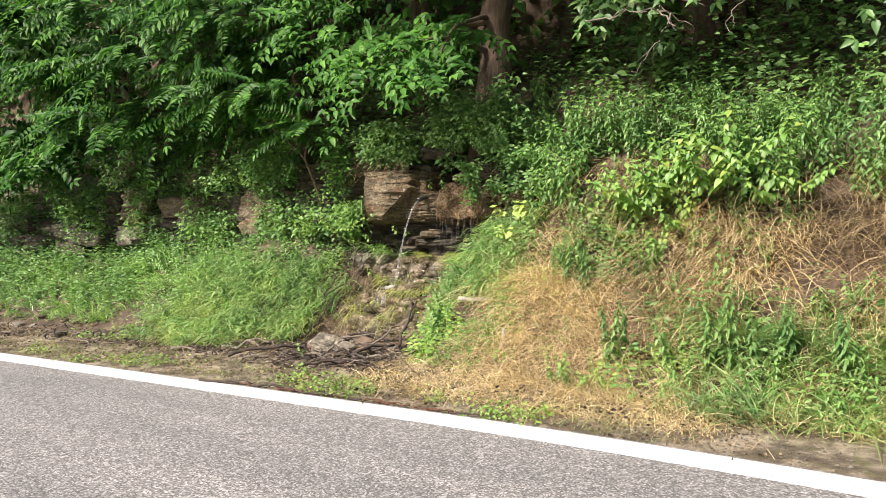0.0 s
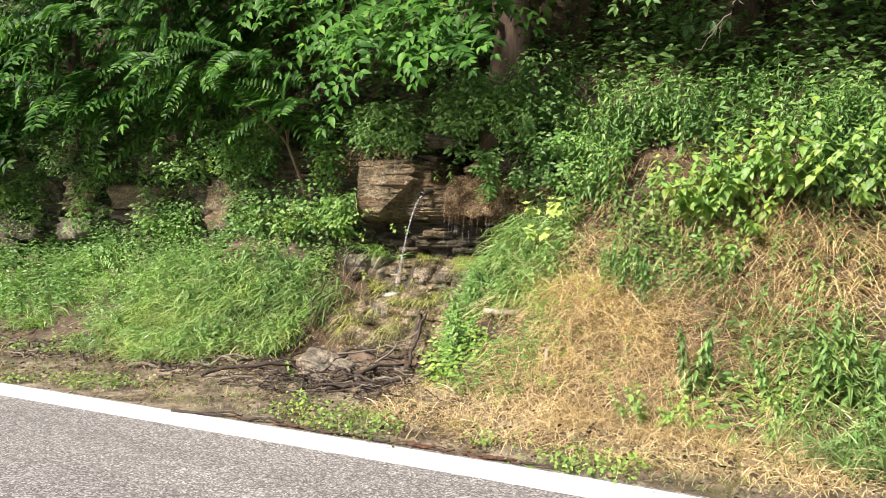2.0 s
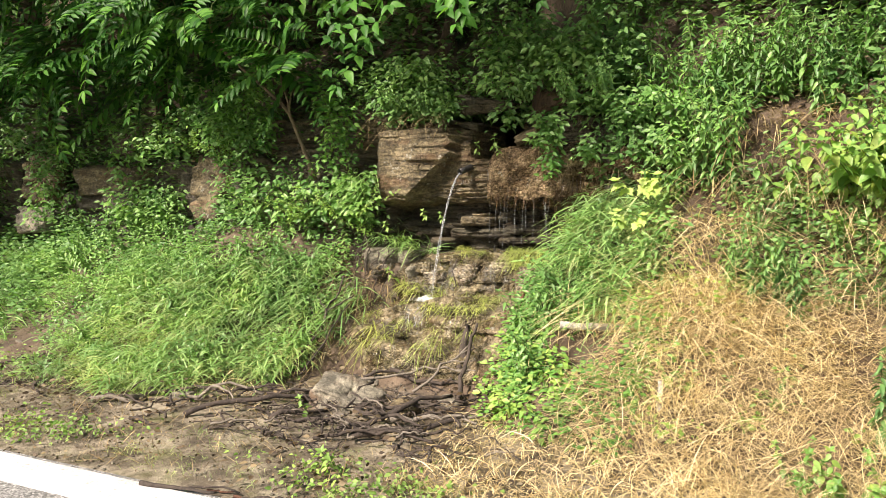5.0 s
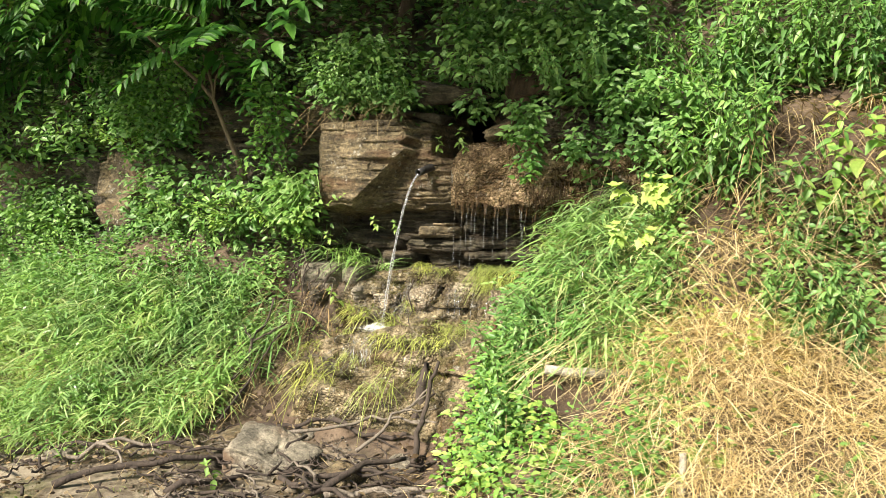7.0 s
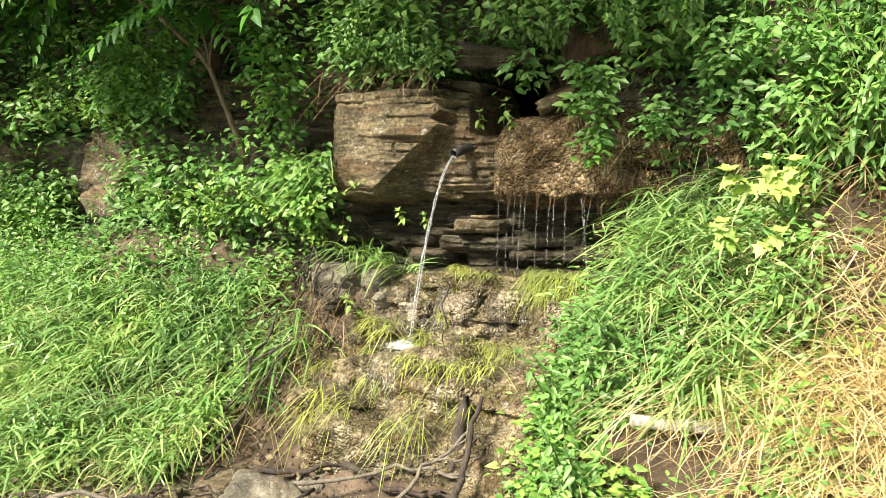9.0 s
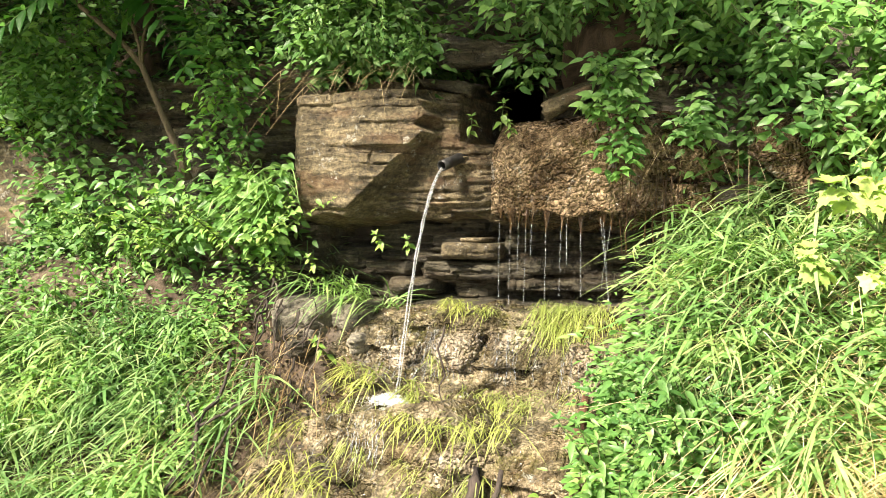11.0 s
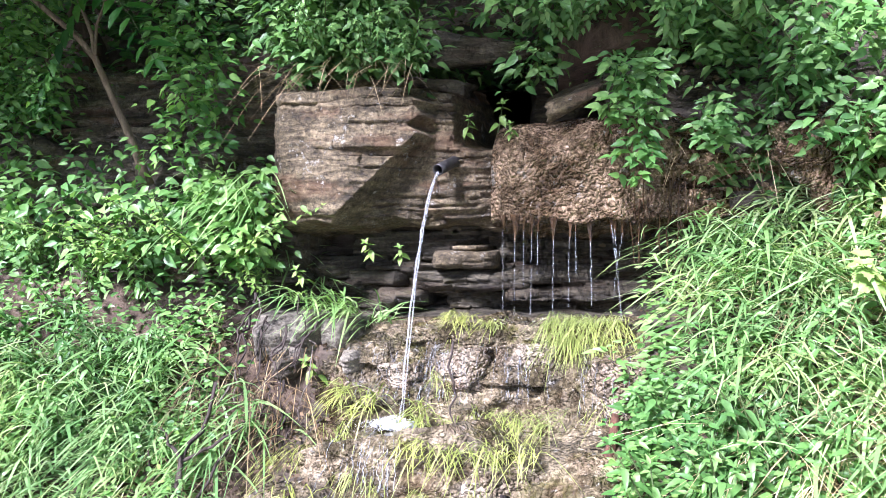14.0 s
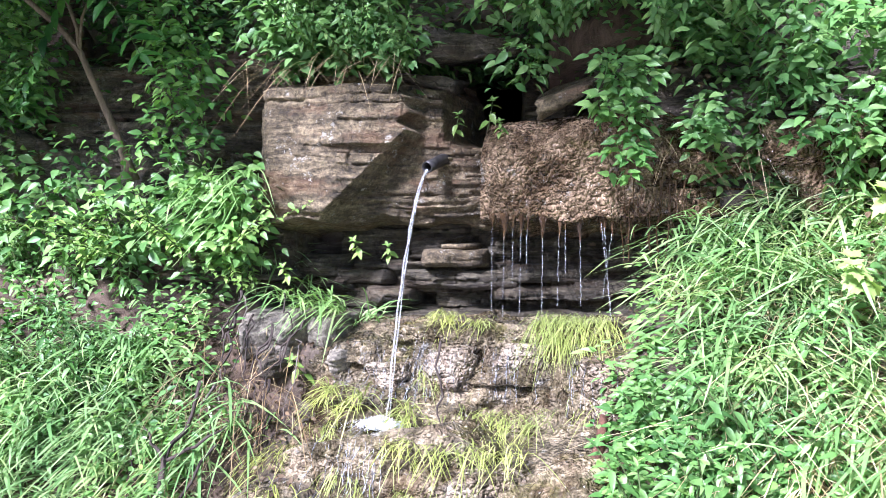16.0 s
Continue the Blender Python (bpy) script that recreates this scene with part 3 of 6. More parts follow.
def rock_wall(name, x0, x1, z0, z1, depth, material, label, seed, back=4.4, step=.006, thick=.09, rough=.05, lump=.02, fine=.006, cell=.30, thin=.35):
    """A rock face seen from the road: depth(x, z) gives its y; its beds and grain stand out of it, its rim runs back into the bank."""
    nx, nz = int((x1 - x0) / step), int((z1 - z0) / step)
    X, Z = (a.ravel() for a in np.meshgrid(np.linspace(x0, x1, nx), np.linspace(z0, z1, nz), indexing="ij"))
    base = depth(X, Z)
    p = np.column_stack([X, base, Z])
    cut = rough if not callable(rough) else rough(X, Z)
    p[:, 1] -= strata(X, Z, seed, thick, cell, thin) * cut + lump * 2 * fbm(p, 4, 3, seed + 20) + fine * 2 * fbm(p, 24, 4, seed + 21)
    p[:, 0] += .012 * fbm(p, 9, 3, seed + 22)
    p[:, 2] += .010 * fbm(p, 9, 3, seed + 23)
    p[:, 1] = np.minimum(p[:, 1], back)
    i, j = np.divmod(np.arange(len(X)), nz)
    rim = (i == 0) | (i == nx - 1) | (j == 0) | (j == nz - 1)
    p[rim, 1] = back
    f = [grid_faces(nx, nz), np.array([(0, nz - 1, nx * nz - 1, (nx - 1) * nz)])]
    return thing(name, mesh_of(name, p, f, material, True), label, "rock")


def prow(x, z):
    """A block with a bulging face, cut away below and to the side of a slanting edge."""
    edge = .03 * np.sin(z * 31) + .018 * np.sin(z * 71 + 2) + .02 * np.sin(z * 13 + 1) + .05 * fbm(np.column_stack([x, z * 0, z]), 7, 3, 8)
    face = 3.415 + .10 * smoothstep(-.5, -.1, x) + .05 * smoothstep(2.25, 2.5, z) + .04 * smoothstep(1.95, 1.75, z)
    face = face + .9 * np.clip(-.80 - x, 0, 1) + 6 * np.clip(-.865 - x, 0, 1)
    under = np.maximum((x + .1 + edge) * .714 - (z - 2.24 + edge) * .70, (x + .10 + edge) * 1.1)
    under = np.clip(under, 0, .9)
    face = face + np.minimum(2.4 * under, .15 + .25 * under)
    face = face + 6 * np.clip(x - .07, 0, 1) * smoothstep(2.16, 2.28, z)
    low = 1.785 - .02 * smoothstep(-.2, .3, x) + .015 * np.sin(x * 17)
    return face + 7 * np.clip(low - z, 0, 1) + 4 * np.clip(z - 2.485, 0, 1) + 3 * np.clip(x - .30, 0, 1)


rock_wall("overhanging_rock", -.98, .42, 1.60, 2.60, prow, ROCK, "big layered tan sandstone block jutting out over the spring", 4, step=.005, thick=.06, lump=.03, fine=.010, cell=.2,
          rough=lambda x, z: .010 + .045 * smoothstep(-.55, -.2, x + .3 * (z - 2.1)) + .02 * smoothstep(1.95, 1.8, z) + .03 * smoothstep(2.33, 2.45, z))


def wet_face(x, z):
    """A rounded, dripping shoulder of rock that steps back along its length."""
    face = 3.50 + .03 * np.sin(x * 5) + .05 * smoothstep(.92, 1.02, x) + .05 * smoothstep(1.4, 1.5, x) - .25 * smoothstep(1.3, 2.3, x)
    face = face + 3.2 * np.clip(.46 - x, 0, 1) ** 2 + 4 * np.clip(.29 - x, 0, 1)
    top = 2.08 - .05 * np.sin(x * 4)
    low = 1.78 + .015 * np.sin(x * 23)
    return face + 2.6 * np.clip(z - top, 0, 1) ** 2 + .3 * np.clip(z - top - .1, 0, 1) + 6.0 * np.clip(low - z, 0, 1) + .5 * np.clip(1.9 - z, 0, 1) ** 2


rock_wall("wet_boulder", .22, 2.35, 1.62, 2.31, wet_face, ROCK_WET, "rounded reddish-brown wet boulder with dripping underside", 9, step=.007, thick=.16, lump=.035, fine=.007, cell=.5,
          rough=lambda x, z: .012 + .05 * smoothstep(.93, 1.1, x))
rock_wall("side_rock", -2.5, -.80, 1.45, 2.75, lambda x, z: 3.66 + .08 * smoothstep(-1.4, -.9, x) + .22 * (z - 2.1) + .05 * np.sin(x * 6), ROCK_BROWN, "dark brown bedded rock beside the block", 19, back=4.3, step=.011, thick=.10, rough=.10, lump=.04, cell=.4)
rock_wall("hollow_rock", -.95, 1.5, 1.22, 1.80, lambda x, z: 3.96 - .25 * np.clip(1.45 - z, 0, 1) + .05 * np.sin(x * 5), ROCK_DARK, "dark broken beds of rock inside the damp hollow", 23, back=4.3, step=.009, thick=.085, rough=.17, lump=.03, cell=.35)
stone("ledge_rock", (2.05, 3.72, 2.02), (.8, .8, .5), ROCK_WET, "brown wet layered rock under the weeds", seed=14, e=4, rows=40, cols=80, layer=.07, shelf=.045, lump=.04)
stone("ledge_rock", (1.95, 3.85, 2.42), (.9, .7, .3), ROCK_DARK, "dark damp bedded rock under the weeds", seed=21, e=4, rows=36, cols=70, layer=.06, shelf=.04, lump=.04)
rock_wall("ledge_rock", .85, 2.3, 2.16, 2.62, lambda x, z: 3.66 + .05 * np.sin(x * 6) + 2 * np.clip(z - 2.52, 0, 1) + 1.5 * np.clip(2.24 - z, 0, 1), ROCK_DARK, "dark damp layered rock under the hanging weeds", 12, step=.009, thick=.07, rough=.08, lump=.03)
stone("leaning_slab", (.74, 3.72, 2.43), (.36, .5, .08), ROCK, "tan slab leaning over the dark hollow", seed=13, tilt=(8, -16), e=5, layer=.05, shelf=.015, lump=.012)
stone("cap_slab", (-.45, 3.86, 2.53), (.62, .5, .05), ROCK, "thin broken cap layer on the sandstone block", seed=15, e=6, layer=.03, shelf=.012, lump=.02, tilt=(3, 2))
stone("cap_slab", (-.05, 4.0, 2.57), (.42, .5, .07), ROCK_DARK, "dark flat stone over the pipe", seed=16, e=5, layer=.04, shelf=.02, lump=.02, tilt=(4, 6))
stone("cap_slab", (.2, 4.05, 2.76), (.8, .7, .12), ROCK_DARK, "dark flat stone roofing the hollow", seed=17, e=5, layer=.04, shelf=.02, lump=.02, tilt=(4, 3))
# slabs in the hollow under the overhang
def slab(name, x0, x1, z0, z1, y, material, label, seed, group, thick=.04, rough=.05, round_=.05):
    """A flat broken slab, rounded off at its ends, thin beds along its edge."""
    def edge(x, z):
        ends = np.clip(x0 + round_ - x, 0, 1) ** 2 + np.clip(x - x1 + round_, 0, 1) ** 2
        mid, half = (z0 + z1) / 2, (z1 - z0) / 2
        return y + 30 * ends + .05 * (np.abs(z - mid) / half) ** 3 + .03 * np.sin(x * 19 + seed)
    ob = rock_wall(name, x0 - .02, x1 + .02, z0, z1, edge, material, label, seed, back=y + .35, step=.006, thick=thick, rough=rough, lump=.025, fine=.008, cell=.16)
    return tagged(ob, group=group)


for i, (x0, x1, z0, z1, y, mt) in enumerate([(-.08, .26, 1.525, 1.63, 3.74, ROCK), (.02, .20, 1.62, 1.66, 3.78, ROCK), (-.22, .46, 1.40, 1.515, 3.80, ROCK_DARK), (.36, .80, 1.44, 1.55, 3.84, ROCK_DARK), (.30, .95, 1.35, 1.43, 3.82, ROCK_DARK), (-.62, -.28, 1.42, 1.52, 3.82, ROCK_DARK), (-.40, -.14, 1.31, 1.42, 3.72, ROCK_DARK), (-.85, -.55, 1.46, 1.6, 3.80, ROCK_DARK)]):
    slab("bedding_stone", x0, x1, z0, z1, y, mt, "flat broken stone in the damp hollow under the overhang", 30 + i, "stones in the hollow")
for i, (x0, x1, z0, z1, y, mt, text) in enumerate([(-.93, -.58, 1.07, 1.31, 3.27, ROCK_GREY, "cracked grey stone set in the brown earth"), (-.59, -.40, 1.12, 1.29, 3.32, ROCK_GREY, "cracked grey stone beside a larger one"), (-.80, -.60, 1.00, 1.10, 3.17, ROCK_DARK, "small dark stone wedged under the grey one"), (-.45, -.30, 1.00, 1.14, 3.26, ROCK_GREY, "grey stone at the edge of the wet ledge")]):
    slab("grey_stone", x0, x1, z0, z1, y, mt, text, 41 + i, "grey stones", thick=.13, rough=.05, round_=.07)
# the wet apron below
for i, (x, y, z, w, d, h, e) in enumerate([(.36, 3.66, 1.07, 1.5, .72, .40, 3.2), (.2, 3.55, .98, .7, .5, .30, 2.8), (.56, 3.48, .96, .5, .5, .32, 2.8), (.92, 3.32, .98, .36, .5, .34, 2.6),
                                      (.1, 3.3, .55, 1.25, .9, .50, 3.6), (-.35, 3.1, .47, .7, .8, .42, 3.2), (.55, 3.12, .56, .8, .8, .44, 3.0), (.0, 2.85, .24, 1.2, .7, .50, 3.0), (.75, 2.9, .30, .6, .7, .5, 2.8)]):
    stone("apron_rock", (x, y, z), (w, d, h), ROCK_APRON, "wet algae-stained rock ledge that the water runs over", seed=50 + i, e=e, rows=44, cols=84, layer=.055, shelf=.022, lump=.05, fine=.02, turn=(2, -8, 7, 14, -3, 6, -6, 2, 9)[i], group="wet ledges below the spring")
for i, (x, y, z, w, d, h) in enumerate([(-.10, 3.38, 1.03, .26, .3, .18), (.20, 3.37, 1.05, .27, .32, .21), (.52, 3.40, 1.09, .36, .3, .2), (.93, 3.22, .98, .30, .4, .38), (-.02, 2.98, .62, .5, .4, .26), (.55, 2.95, .60, .6, .4, .28), (-.45, 2.86, .52, .5, .4, .28)]):
    stone("pale_stone", (x, y, z), (w, d, h), ROCK_PALE if i not in (4, 6) else ROCK_APRON, "pale wet stone washed by the spring", "stone", seed=120 + i, e=2.4, rows=40, cols=70, layer=.05, shelf=.012, lump=.05, fine=.018, turn=i * 23 % 40 - 20, group="pale wet stones")
# rocks along the face further on
for i, (x, y, z, w, d, h, mt, tr) in enumerate([(-3.3, 3.85, 2.0, .62, .6, .78, ROCK, 8), (-3.95, 3.95, 2.1, .7, .6, .5, ROCK_DARK, 0), (-2.6, 3.9, 2.05, .7, .6, .7, ROCK_DARK, -5), (-1.9, 3.95, 2.05, .8, .6, .6, ROCK_DARK, 4),
                                           (-5.0, 3.9, 2.15, 1.3, .7, .34, ROCK, 3), (-5.2, 3.9, 1.85, 1.5, .7, .3, ROCK_DARK, -3), (-6.5, 3.85, 2.15, .6, .6, .75, ROCK, 22), (-7.2, 3.9, 2.15, .9, .6, .7, ROCK_DARK, 0),
                                           (-6.3, 3.75, 1.6, .8, .7, .3, ROCK_GREY, 5), (-7.6, 3.75, 1.55, 1.2, .7, .3, ROCK_DARK, -4), (-8.6, 3.8, 1.75, 1.5, .8, .3, ROCK_DARK, 3), (-8.2, 3.75, 1.35, 1.3, .8, .3, ROCK_DARK, -6),
                                           (-9.8, 3.8, 1.5, 1.5, .8, .34, ROCK_DARK, 4), (-9.6, 3.75, 1.15, 1.6, .8, .26, ROCK_DARK, -3), (-10.6, 3.85, 1.9, 1.7, .8, .4, ROCK_DARK, 0)]):
    # Blocks that lie in the dark take ROCK_DARK, shade included in the colour.
    stone("outcrop_rock", (x, y, z), (w, d, h), mt, "bedded sandstone block in the rock face" if mt is ROCK else "dark bedded stone in the rock face", seed=70 + i, e=4.5, rows=30, cols=56, layer=.085, shelf=.045, lump=.04, turn=tr, group="rock face")

# ---- pipe and water ----
m, t, b = nodes_of("black_plastic")
t.links.new(ramp(t, noised(t, place(t), 30), [(0.35, (0.012, 0.012, 0.013)), (0.7, (0.05, 0.048, 0.045))]), b.inputs["Base Color"])
b.inputs["Roughness"].default_value = 0.38
PLASTIC = m
m, t, b = nodes_of("running_water")
b.inputs["Base Color"].default_value = (0.93, 0.96, 0.98, 1)
b.inputs["Roughness"].default_value = 0.08
b.inputs["IOR"].default_value = 1.33
b.inputs["Transmission Weight"].default_value = 0.8
bumped(t, b, noised(t, place(t, (1, 1, 0.35)), 90, 3), 0.6, 0.01)
WATER = m
m, t, b = nodes_of("water_foam")
t.links.new(ramp(t, noised(t, place(t), 60), [(0.3, (0.6, 0.64, 0.64)), (0.6, (0.88, 0.9, 0.9))]), b.inputs["Base Color"])
b.inputs["Roughness"].default_value = 0.25
b.inputs["Transmission Weight"].default_value = 0.3
FOAM = m

PIPE_END, PIPE_BACK = np.array([.02, 3.56, 2.055]), np.array([.135, 3.92, 2.185])
axis = unit(PIPE_BACK - PIPE_END)
outer, fo = tube([PIPE_END + axis * k for k in np.linspace(0, .38, 6)], .031, 20, cap=False)
inner, fi = tube([PIPE_END + axis * k for k in np.linspace(0, .38, 6)], .025, 20, cap=False)
k = np.arange(20)
rim = np.stack([k, (k + 1) % 20, 120 + (k + 1) % 20, 120 + k], -1)
v, f = join([(outer, fo), (inner, [g[:, ::-1] for g in fi])])
pipe = thing("spring_pipe", mesh_of("spring_pipe", v, f + [rim[:, ::-1]], PLASTIC, True), "short black plastic pipe stuck in the rock face", "pipe")

SPLASH = np.array([-.055, 3.09, .84])


def jet(a, b, n, r0, r1, seed, out):
    """A falling thread of water that leaves a along out and lands at b."""
    t = np.linspace(0, 1, n)[:, None]
    a, b = np.asarray(a, float), np.asarray(b, float)
    p = a + (b - a) * np.column_stack([t[:, 0], t[:, 0], .25 * t[:, 0] + .75 * t[:, 0] ** 2]) + np.asarray(out) * (t * (1 - t) ** 2)
    p[:, :2] += 0.012 * np.column_stack([fbm(np.column_stack([t[:, 0] * 14, t[:, 0] * 0 + seed + j, t[:, 0] * 0]), 1, 3, seed) for j in (0, 5)]) * (0.3 + t)
    r = (r0 + (r1 - r0) * t[:, 0]) * (1 + 0.8 * fbm(np.column_stack([t[:, 0] * 40, t[:, 0] * 0 + seed, t[:, 0] * 0]), 1, 2, seed + 1))
    return tube(p, np.maximum(r, .0012), 8)


v, f = join([jet(PIPE_END + (0, 0, -.012), SPLASH, 110, .0062, .0042, 3, (0, 0, 0)), jet(PIPE_END + (.004, .002, -.016), SPLASH + (.012, .01, 0), 110, .005, .003, 5, (0, 0, 0))])
thing("water_jet", mesh_of("water_jet", v, f, WATER, True), "clear jet of spring water falling from the pipe", "water")

pieces = []
for i in range(1500):
    r = abs(RNG.normal(0, .05))
    a = RNG.uniform(0, 6.28)
    q = SPLASH + (r * 2.2 * math.cos(a) - .02, r * math.sin(a) - .02, RNG.uniform(-.01, .055) * (1 - min(r / .1, 1)) - .008)
    s = RNG.uniform(.001, .0034) * (1.4 - min(r / .1, 1))
    pv, pf = rock_body(q, None, 4, 6, .05, 0, .0, 0, i, square=(s * 1.8, s * 1.2, s * .8, 2))
    pieces.append((pv + q, pf))
for i in range(26):
    w = RNG.uniform(.008, .026)
    q = SPLASH + (RNG.normal(-.025, .045), RNG.uniform(-.06, .01), RNG.uniform(-.014, .012))
    pv, pf = rock_body(q, None, 14, 22, .05, 0, .010, .008, i + 3, square=(w * 1.5, w, w * .6, 2))
    pieces.append((pv + q, pf))
v, f = join(pieces)
thing("splash", mesh_of("splash", v, f, FOAM, True), "white splash where the jet meets the ledge", "splash", kind="stuff")

# water that runs on down the ledge, laid on the stones
BED = [BVHTree.FromPolygons([o.matrix_world @ w.co for w in o.data.vertices], [tuple(g.vertices) for g in o.data.polygons]) for o in scene.objects
       if o.type == "MESH" and o.name.split(".")[0] in ("ground", "apron_rock", "pale_stone")]


def on_ledge(x, z):
    """The y at which a way into the bank, at x and z, first meets stone."""
    hits = [h[0].y for h in (tree.ray_cast(Vector((x, 1.6, z)), Vector((0, 1, 0))) for tree in BED) if h[0] is not None]
    return min(hits) if hits else 3.2


def runnels(n, x0, spread, top, drop, r, seed):
    rng = np.random.default_rng(seed)
    out = []
    for i in range(n):
        x, z = rng.normal(x0, spread), rng.normal(top, .02)
        P = []
        for _ in range(14):
            P.append((x, on_ledge(x, z) - .004, z))
            x, z = x + rng.normal(0, .0035), z - drop * rng.uniform(.5, 1) / 14
        P = np.array(P)
        out.append(tube(P, rng.uniform(*r) * (1 + 1.4 * fbm(P, 30, 2, i)), 5))
    return join(out)


v, f = runnels(16, -.10, .12, .81, .30, (.0006, .0016), 61)
thing("trickling_water", mesh_of("trickling_water", v, f, WATER, True), "thin trickles of water running down the lower ledge", "water", kind="stuff")
v, f = runnels(5, -.07, .05, .80, .22, (.0006, .0012), 62)
thing("water_foam", mesh_of("water_foam", v, f, FOAM, True), "white streaks of foam below the splash", "water", kind="stuff")
v, f = runnels(50, .5, .4, 1.14, .30, (.0006, .0016), 63)
thing("trickling_water", mesh_of("trickling_water", v, f, WATER, True), "thin film of water glinting on the ledge", "water", kind="stuff")

DRIPS = [(.37, 1.74, 1.34, .4), (.43, 1.70, 1.30, 1), (.475, 1.74, 1.46, .5), (.515, 1.72, 1.32, .7), (.545, 1.73, 1.52, .5), (.62, 1.69, 1.33, 1), (.70, 1.70, 1.36, .8), (.73, 1.73, 1.5, .4), (.80, 1.68, 1.36, 1), (.90, 1.76, 1.28, 1.5), (.915, 1.74, 1.3, 1), (.955, 1.72, 1.4, .8)]
pieces = []
for i, (x, top, low, r) in enumerate(DRIPS):
    slant = (.05 if i == 9 else .03 if i == 10 else -.045 if i == 11 else RNG.uniform(-.008, .008))
    a, z = np.array([x, 3.50, top]), top
    while z > low:
        cut = max(low, z - RNG.uniform(.05, .22))
        k = (top - z) / (top - low), (top - cut) / (top - low)
        pieces.append(jet(a + (slant * k[0], -.02 * k[0], z - top), a + (slant * k[1], -.02 * k[1], cut - top), 16, r * .0017, r * .0009, 20 + i, (0, 0, 0)))
        z = cut - RNG.choice([0, .01, .03])
v, f = join(pieces)
thing("dripping_water", mesh_of("dripping_water", v, f, WATER, True), "thin threads of water dripping off the wet boulder", "water", kind="stuff")
pieces = []
for i, (x, top, low, r) in enumerate(DRIPS):
    a = np.array([x, 3.54, 1.81])
    pieces.append(tube(bent(a, (x, 3.50, top - .03 * r), 7, 0, .03), np.array([.024, .02, .014, .009, .006, .004, .0025]) * min(r, 1), 9, i, .45))
for i in range(30):
    x = RNG.uniform(.33, 1.0)
    a = np.array([x, 3.56 + RNG.uniform(-.03, .05), 1.82])
    pieces.append(tube(bent(a, a + (RNG.uniform(-.015, .015), -.01, -RNG.uniform(.03, .07)), 6, 0, .08), np.linspace(.015, .003, 6) * RNG.uniform(.5, 1.3), 6, i, .4))
for i in range(26):
    x = RNG.uniform(.98, 1.3)
    a = np.array([x, 3.50 + RNG.uniform(-.03, .03), RNG.uniform(1.85, 2.0)])
    pieces.append(tube(bent(a, a + (RNG.uniform(-.03, .03), -.01, -RNG.uniform(.12, .32)), 7, 0, .06), RNG.uniform(.0015, .004), 4, cap=False))
v, f = join(pieces)
thing("root_fringe", mesh_of("root_fringe", v, f, ROCK_RUST, True), "rust-brown mossy fringe and rootlets hanging off the wet boulder", "roots", kind="stuff")
# ---- wood on the ground ----
def stick(name, a, b, r, material, label, seed, category="branch", group="", sag=0.0, taper=0.5, wander=.12, forks=0, sides=9):
    rng = np.random.default_rng(seed)
    path = bent(a, b, 12, sag, wander, rng)
    pieces = [tube(path, np.linspace(r, r * taper, 12), sides, seed, .25)]
    for k in range(forks):
        i = rng.integers(4, 9)
        d = unit(path[i + 1] - path[i]) + rng.normal(0, .7, 3) * (1, 1, .35)
        pieces.append(tube(bent(path[i], path[i] + unit(d) * np.linalg.norm(path[-1] - path[0]) * rng.uniform(.2, .4), 7, 0, .1, rng), np.linspace(r * .6, r * .25, 7), 7, seed + k, .25))
    v, f = join(pieces)
    return thing(name, mesh_of(name, v, f, material, True), label, category, group)


WOOD = [((-2.2, 1.15, .09), (-.9, 1.75, .14), .035, 0), ((-1.9, 1.45, .1), (-.5, 1.9, .17), .03, 1), ((-1.2, 1.2, .07), (-.35, 2.05, .2), .04, 1), ((-.5, 1.35, .08), (-.15, 2.25, .22), .035, 2),
        ((-.1, 2.45, .3), (.95, 2.3, .28), .028, 1), ((-.3, 2.2, .24), (.8, 2.5, .34), .022, 0), ((.15, 1.3, .09), (.65, 2.1, .22), .045, 0), ((.3, 1.25, .08), (.9, 1.75, .16), .05, 0), ((.0, 1.75, .12), (.7, 1.5, .14), .03, 1),
        ((.70, 2.1, .2), (.64, 2.6, .72), .036, 0), ((.28, 2.15, .2), (.6, 2.6, .56), .022, 1), ((-.8, 1.55, .1), (.2, 1.4, .12), .022, 1), ((-2.6, 1.3, .08), (-1.6, 1.2, .1), .028, 0), ((-.2, 1.9, .13), (.75, 1.85, .18), .032, 1),
        ((-1.05, 2.35, .2), (-.86, 2.85, 1.05), .026, 1), ((-.95, 2.3, .2), (-.72, 2.75, .8), .018, 0), ((-1.1, 2.4, .22), (-1.15, 2.75, .75), .014, 0), ((.05, 1.15, .06), (.9, 1.3, .1), .024, 0), ((-1.5, .95, .06), (-.6, 1.05, .08), .025, 0),
        ((-.35, 1.1, .06), (.35, 1.0, .07), .018, 1), ((.4, 1.6, .12), (1.05, 1.95, .2), .03, 0), ((-.6, 2.3, .22), (.05, 2.55, .3), .03, 0)]
for i, (a, b, r, k) in enumerate(WOOD):
    stick("dead_branch", a, b, r * .6, DEADWOOD if i % 5 or i == 15 else GREYWOOD, "dark wet dead branch in the washed-up pile" if i % 5 or i == 15 else "bleached grey dead branch in the washed-up pile", 200 + i, group="washed-up branches", forks=k + 1, wander=.07)
